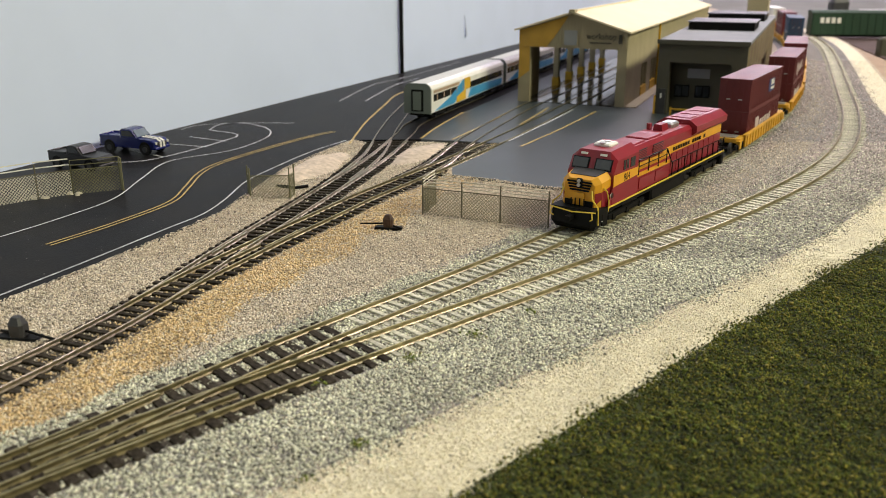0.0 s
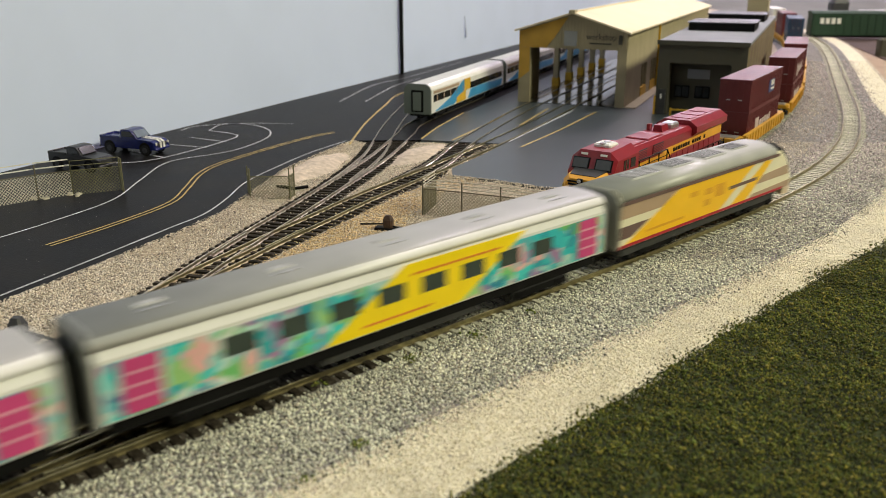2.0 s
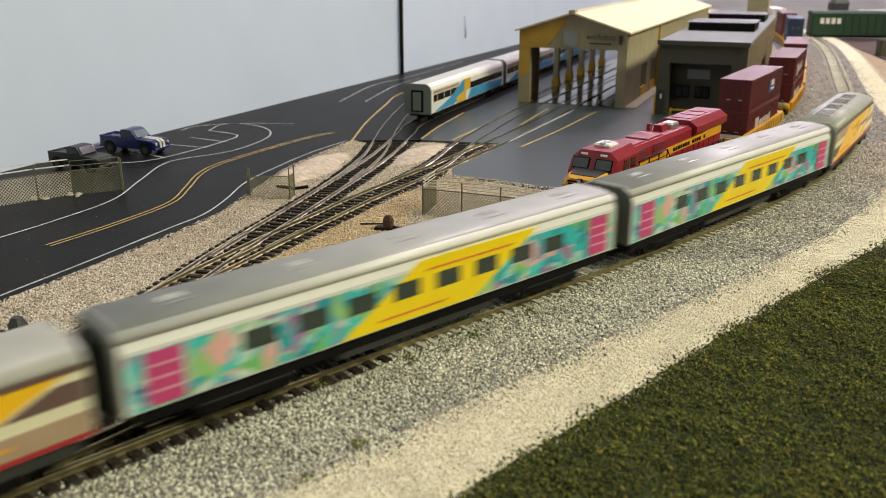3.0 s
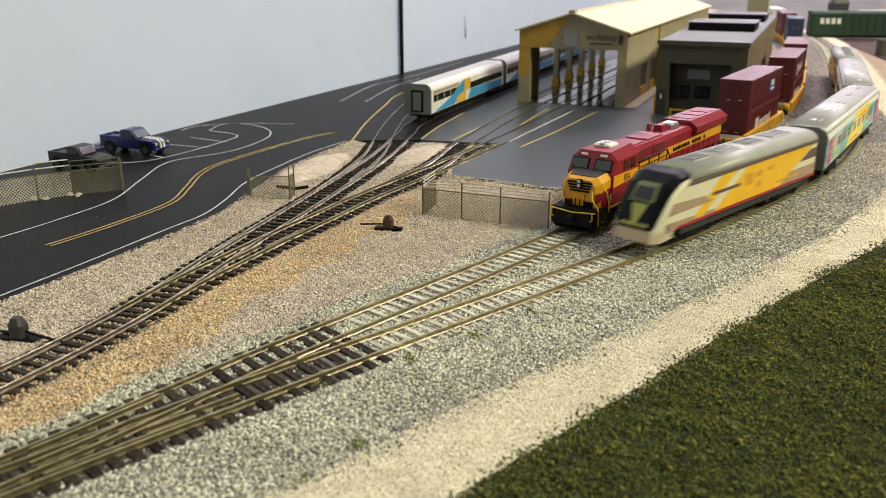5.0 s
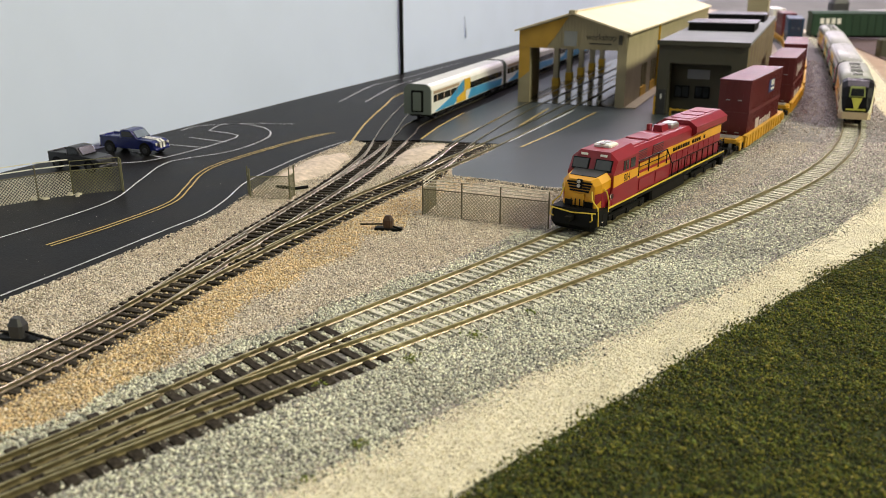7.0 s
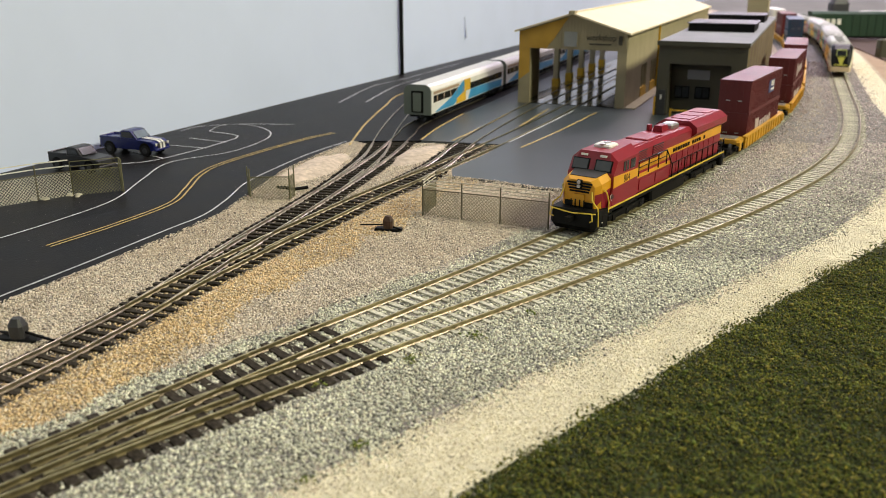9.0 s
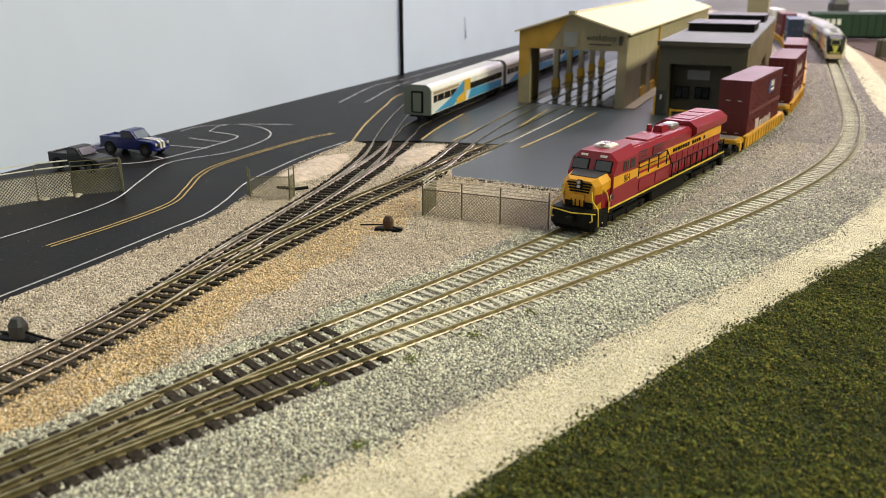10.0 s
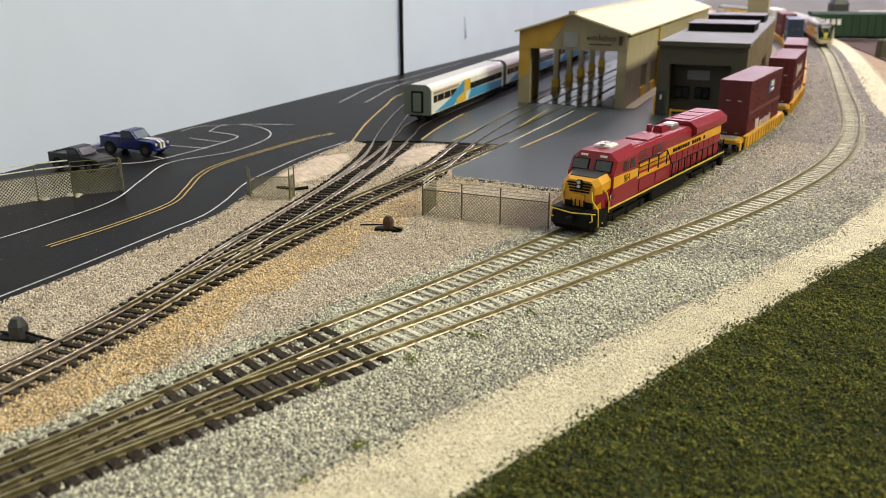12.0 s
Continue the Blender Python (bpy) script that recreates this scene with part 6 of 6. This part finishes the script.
def jitter(Q, f, k):
    """A smooth wobble for the borders between the grounds."""
    return k * (np.sin(Q[:, 0] * f + 1.3) * np.cos(Q[:, 1] * f * 1.27 + 0.4) + 0.6 * np.sin(Q[:, 0] * f * 2.9 + Q[:, 1] * f * 2.3))


def field(n, y0, y1):
    y = np.sqrt(rng.uniform(y0 * y0, y1 * y1, n))
    return np.stack([(0.495 * y + 0.0205) * rng.uniform(-1, 1, n), y], 1)


road_poly = [(-0.36, 0.02), (-0.165, 0.150)] + [(x - 0.0010, y) for x, y in ROAD] + [(-0.050, 0.55), (-0.2, 0.6), (-0.36, 0.4)]
pad_poly = PAD_EDGE + [(0.45, 1.38), (-0.002, 0.76), (-0.050, 0.55)]


def lay(n, y0, y1, size, turf=True):
    Q = field(n, y0, y1)
    Q = Q[~(inside(Q, road_poly) | inside(Q, pad_poly))]
    n = len(Q)
    dm, sm = MAIN.away(Q)
    ds, ss = SIDING.away(Q)
    ds[(ss <= 0.002)] = 9
    dy = np.minimum(np.minimum(np.abs(YARD_A.away(Q)[0]), np.abs(YARD_B.away(Q)[0])), np.minimum(np.abs(YARD_C.away(Q)[0]), np.abs(YARD_D.away(Q)[0])))
    on_rail = np.zeros(n, bool)
    for d in (dm, ds, dy):
        on_rail |= np.abs(np.abs(d) - G2) < 0.0009
    si = np.array([sand_in(s) for s in sm])
    so = np.array([sand_out(s) for s in sm])
    j = jitter(Q, 55, 0.0022) + rng.normal(0, 0.0012, n)
    turf_m = (dm + j * 0.6 + rng.normal(0, 0.0013, n) + 0.005 * (rng.uniform(size=n) < 0.03) * rng.uniform(size=n) > so)
    sand_m = ~turf_m & (dm + j + rng.normal(0, 0.0026, n) > si)
    tan_edge = sand_m & (rng.uniform(size=n) < np.clip(0.85 - (dm - si) / 0.009, 0.03, 0.8))
    grey = ~turf_m & ~sand_m & ((dm + j > -0.0150) | (np.abs(ds) + j < 0.0150)) & (dm > -0.10)
    rest = ~turf_m & ~sand_m & ~grey
    near_side = np.where(Q[:, 1] < 0.262, YARD_A.away(Q)[0], YARD_C.away(Q)[0])
    tan = rest & (dm < 0) & (near_side > -0.002) & (near_side + j * 1.5 < 0.029) & (ds < -0.006) & (rng.uniform(size=n) > np.clip((Q[:, 1] - 0.325) / 0.08, 0.10, 0.75))
    buff = rest & ~tan
    def on_tie(d, s_, a, pitch, k):
        u = (s_ - a) / pitch
        return (np.abs(d) < (0.0100 if pitch == 0.0043 else 0.0085)) & (np.abs(u - np.round(u)) * pitch < 0.0010) & (rng.uniform(size=n) < k)
    bare = on_tie(dm, sm, 0.02, 0.0043, 0.6) & (sm < 0.207)
    bare |= on_tie(dm, sm, 0.205, 0.0041, 0.75) & (sm > 0.207)
    bare |= on_tie(ds, ss, 0.155, 0.0041, 0.75) & (ss > 0.157)
    for yard, a in ((YARD_A, 0.0), (YARD_B, 0.04), (YARD_C, 0.03), (YARD_D, 0.03)):
        d_, s_ = yard.away(Q)
        bare |= on_tie(d_, s_, a, 0.0042, 0.3)
    ties = (np.abs(dm) < 0.009) | (np.abs(ds) < 0.009) | (dy < 0.009)
    thin = ties & (rng.uniform(size=n) < 0.2)
    thin |= (dy < 0.0105) & (rng.uniform(size=n) < 0.66)
    thin |= (dm < 0.0095) & (dm > -0.0095) & (sm < 0.205) & (rng.uniform(size=n) < 0.80)
    thin |= (dm < 0) & (ds > 0) & (ds < 0.03) & (sm < 0.205) & (rng.uniform(size=n) < 0.80)
    ok = ~on_rail & ~thin & ~bare
    edge_r, edge_p = np.abs(Path(EDGE_R).away(Q)[0]), np.abs(Path(EDGE_P).away(Q)[0])
    lift = 0.0014 * np.clip(1 - np.minimum(edge_r / 0.011, edge_p / 0.010), 0, 1)
    later = rng.uniform(size=n) < np.clip((Q[:, 1] - 0.29) / 0.20, 0, 1)
    scatter("grey_ballast", Q[ok & grey & ~later], size, GREY_GRAIN, "grey and white ballast stones along the tracks", -0.0018)
    scatter("pinkish_ballast", Q[ok & grey & later], size, PINK_GRAIN, "pinkish grey ballast stones along the curve", -0.0018)
    scatter("tan_ballast", Q[ok & tan], size, TAN_GRAIN, "orange tan ballast stones beside the yard tracks", -0.0020, lift=lift[ok & tan])
    scatter("buff_ballast", Q[ok & buff], size * 0.85, BUFF_GRAIN, "buff fine ballast between the tracks", -0.0020, lift=lift[ok & buff])
    scatter("cream_sand", Q[ok & sand_m & ~tan_edge], size * 0.55, CREAM_GRAIN, "cream sand grains", -0.0019)
    scatter("fine_tan_gravel", Q[ok & tan_edge], size * 0.6, BUFF_GRAIN, "fine tan gravel along the sand strip", -0.0019)
    if turf:
        T = Q[ok & turf_m]
        hump = np.array([noise.noise((x * 170, y * 170, 3.1)) + 0.7 * noise.noise((x * 420, y * 420, 7.7)) for x, y in T])
        inland = np.clip((dm - so)[ok & turf_m] / 0.006, 0, 1)
        T_keep = rng.uniform(size=len(T)) < 0.85 + 0.4 * hump
        scatter("turf", T[T_keep], size * 0.74, TURF_GRAIN, "dark green turf foam clumps", -0.0018, 1.0, lift=(np.clip(hump + 0.35, 0, 1) * 0.0009 * inland)[T_keep])
        big = rng.uniform(size=len(T)) < 0.030 * np.clip(hump + 0.5, 0, 1)
        scatter("turf_lumps", T[big], size * 1.5, TURF_LUMP, "olive yellow lumps of turf foam", -0.0016, 0.7, lift=(np.clip(hump + 0.35, 0, 1) * 0.0009 * inland)[big])


lay(225000, 0.115, 0.27, 0.00043)
lay(230000, 0.27, 0.47, 0.00043)
lay(110000, 0.47, 0.90, 0.00056, False)

# plaster showing through, and bits of moss
PLASTER = mat("pinkish_plaster", (0.64, 0.53, 0.42), 0.9, vary=0.3, scale=350, bump=0.8, bump_scale=500)


def mound(cx, cy, a, b, turn, h):
    v, f, m, n = [], [], 7, 26
    for i in range(m + 1):
        r = i / m
        for k in range(n):
            q = 2 * math.pi * k / n
            rr = r * (1 + 0.30 * noise.noise((math.cos(q) * 1.7 + cx * 90, math.sin(q) * 1.7, cy * 50)))
            p = pose(cx, cy, 0, 0, 0, turn) @ Vector((a * rr * math.cos(q), b * rr * math.sin(q), 0))
            v.append((p.x, p.y, -0.0022 + h * (1 - r * r) + 0.0004 * noise.noise((p.x * 200, p.y * 200, 0))))
    f = [(i * n + k, i * n + (k + 1) % n, (i + 1) * n + (k + 1) % n, (i + 1) * n + k) for i in range(m) for k in range(n)]
    solid("plaster_patch", Geo().add(v, f), PLASTER, "pale pinkish plaster patch between the yard tracks", kind="structure", smooth=True)


mound(-0.0630, 0.4080, 0.0115, 0.042, -16, 0.0028)
mound(-0.0125, 0.4390, 0.0100, 0.030, -24, 0.0026)
MOSS = grains("moss", [(0.16, 0.20, 0.03), (0.24, 0.24, 0.05), (0.10, 0.14, 0.02)])
bits = np.concatenate([np.array(c) + rng.normal(0, r, (k, 2)) for c, r, k in (((-0.0175, 0.1530), 0.0010, 26), ((-0.0262, 0.1405), 0.0008, 16), ((0.0085, 0.2075), 0.0016, 30), ((-0.0085, 0.1935), 0.0016, 26), ((0.0250, 0.2235), 0.0012, 16), ((-0.0290, 0.1795), 0.0012, 14))])
scatter("moss", bits, 0.00045, MOSS, "small yellow-green moss tufts on the ballast", -0.0013)

DUST = grains("road_dust", [(0.30, 0.29, 0.27), (0.20, 0.19, 0.18), (0.42, 0.40, 0.36)])
Q = np.stack([rng.uniform(-0.24, -0.05, 1500), rng.uniform(0.2, 0.62, 1500)], 1)
Q = Q[inside(Q, [(-0.36, 0.02), (-0.165, 0.150)] + [(x - 0.004, y) for x, y in ROAD] + [(-0.050, 0.55), (-0.13, 0.55), (-0.24, 0.33)])]
scatter("road_dust", Q, 0.00013, DUST, "pale dust specks on the asphalt", -0.00055)
CRUMB = grains("black_crumbs", [(0.012, 0.012, 0.012), (0.03, 0.028, 0.025)])
edge = Path(EDGE_R)
Q = np.array([edge.side(s, rng.normal(0.0002, 0.0008)) for s in rng.uniform(0.05, edge.s[-1], 240) if math.sin(s * 90) + math.sin(s * 213) > 0.2])
scatter("black_crumbs", Q, 0.00055, CRUMB, "black crumbs along the broken road edge", -0.0008)


def train_row(t, s, length):
    """Pose of a vehicle centred at s on the main line, resting on two bogies."""
    (ax, ay), _ = MAIN.at(s - length * 0.36)
    (bx, by), _ = MAIN.at(s + length * 0.36)
    return (t, pose((ax + bx) / 2, (ay + by) / 2, 0, 0, 0, math.degrees(math.atan2(-(bx - ax), by - ay))))


NOSE_T = (0.0, 0.5, 1.0, 2.0, 2.5, 3.0, 3.2, 4.0, 4.8, 5.5, 6.0, 6.5, 7.2, 8.0, 8.8, 10.0, 11.0, 12.0)
NOSE_S = (0.099, 0.1805, 0.2610, 0.4240, 0.508, 0.591, 0.6235, 0.7470, 0.8685, 0.978, 1.056, 1.130, 1.2330, 1.342, 1.447, 1.594, 1.693, 1.786)


def motions():
    times = [i * 0.25 for i in range(49)]
    for ob, lag, length, turned in TRAIN:
        rows = []
        for t in times:
            t_, m = train_row(t, float(np.interp(t, NOSE_T, NOSE_S)) - lag, length)
            rows.append((t_, m @ pose(0, 0, 0, 0, 0, 180) if turned else m))
        walk(ob, rows)


motions()
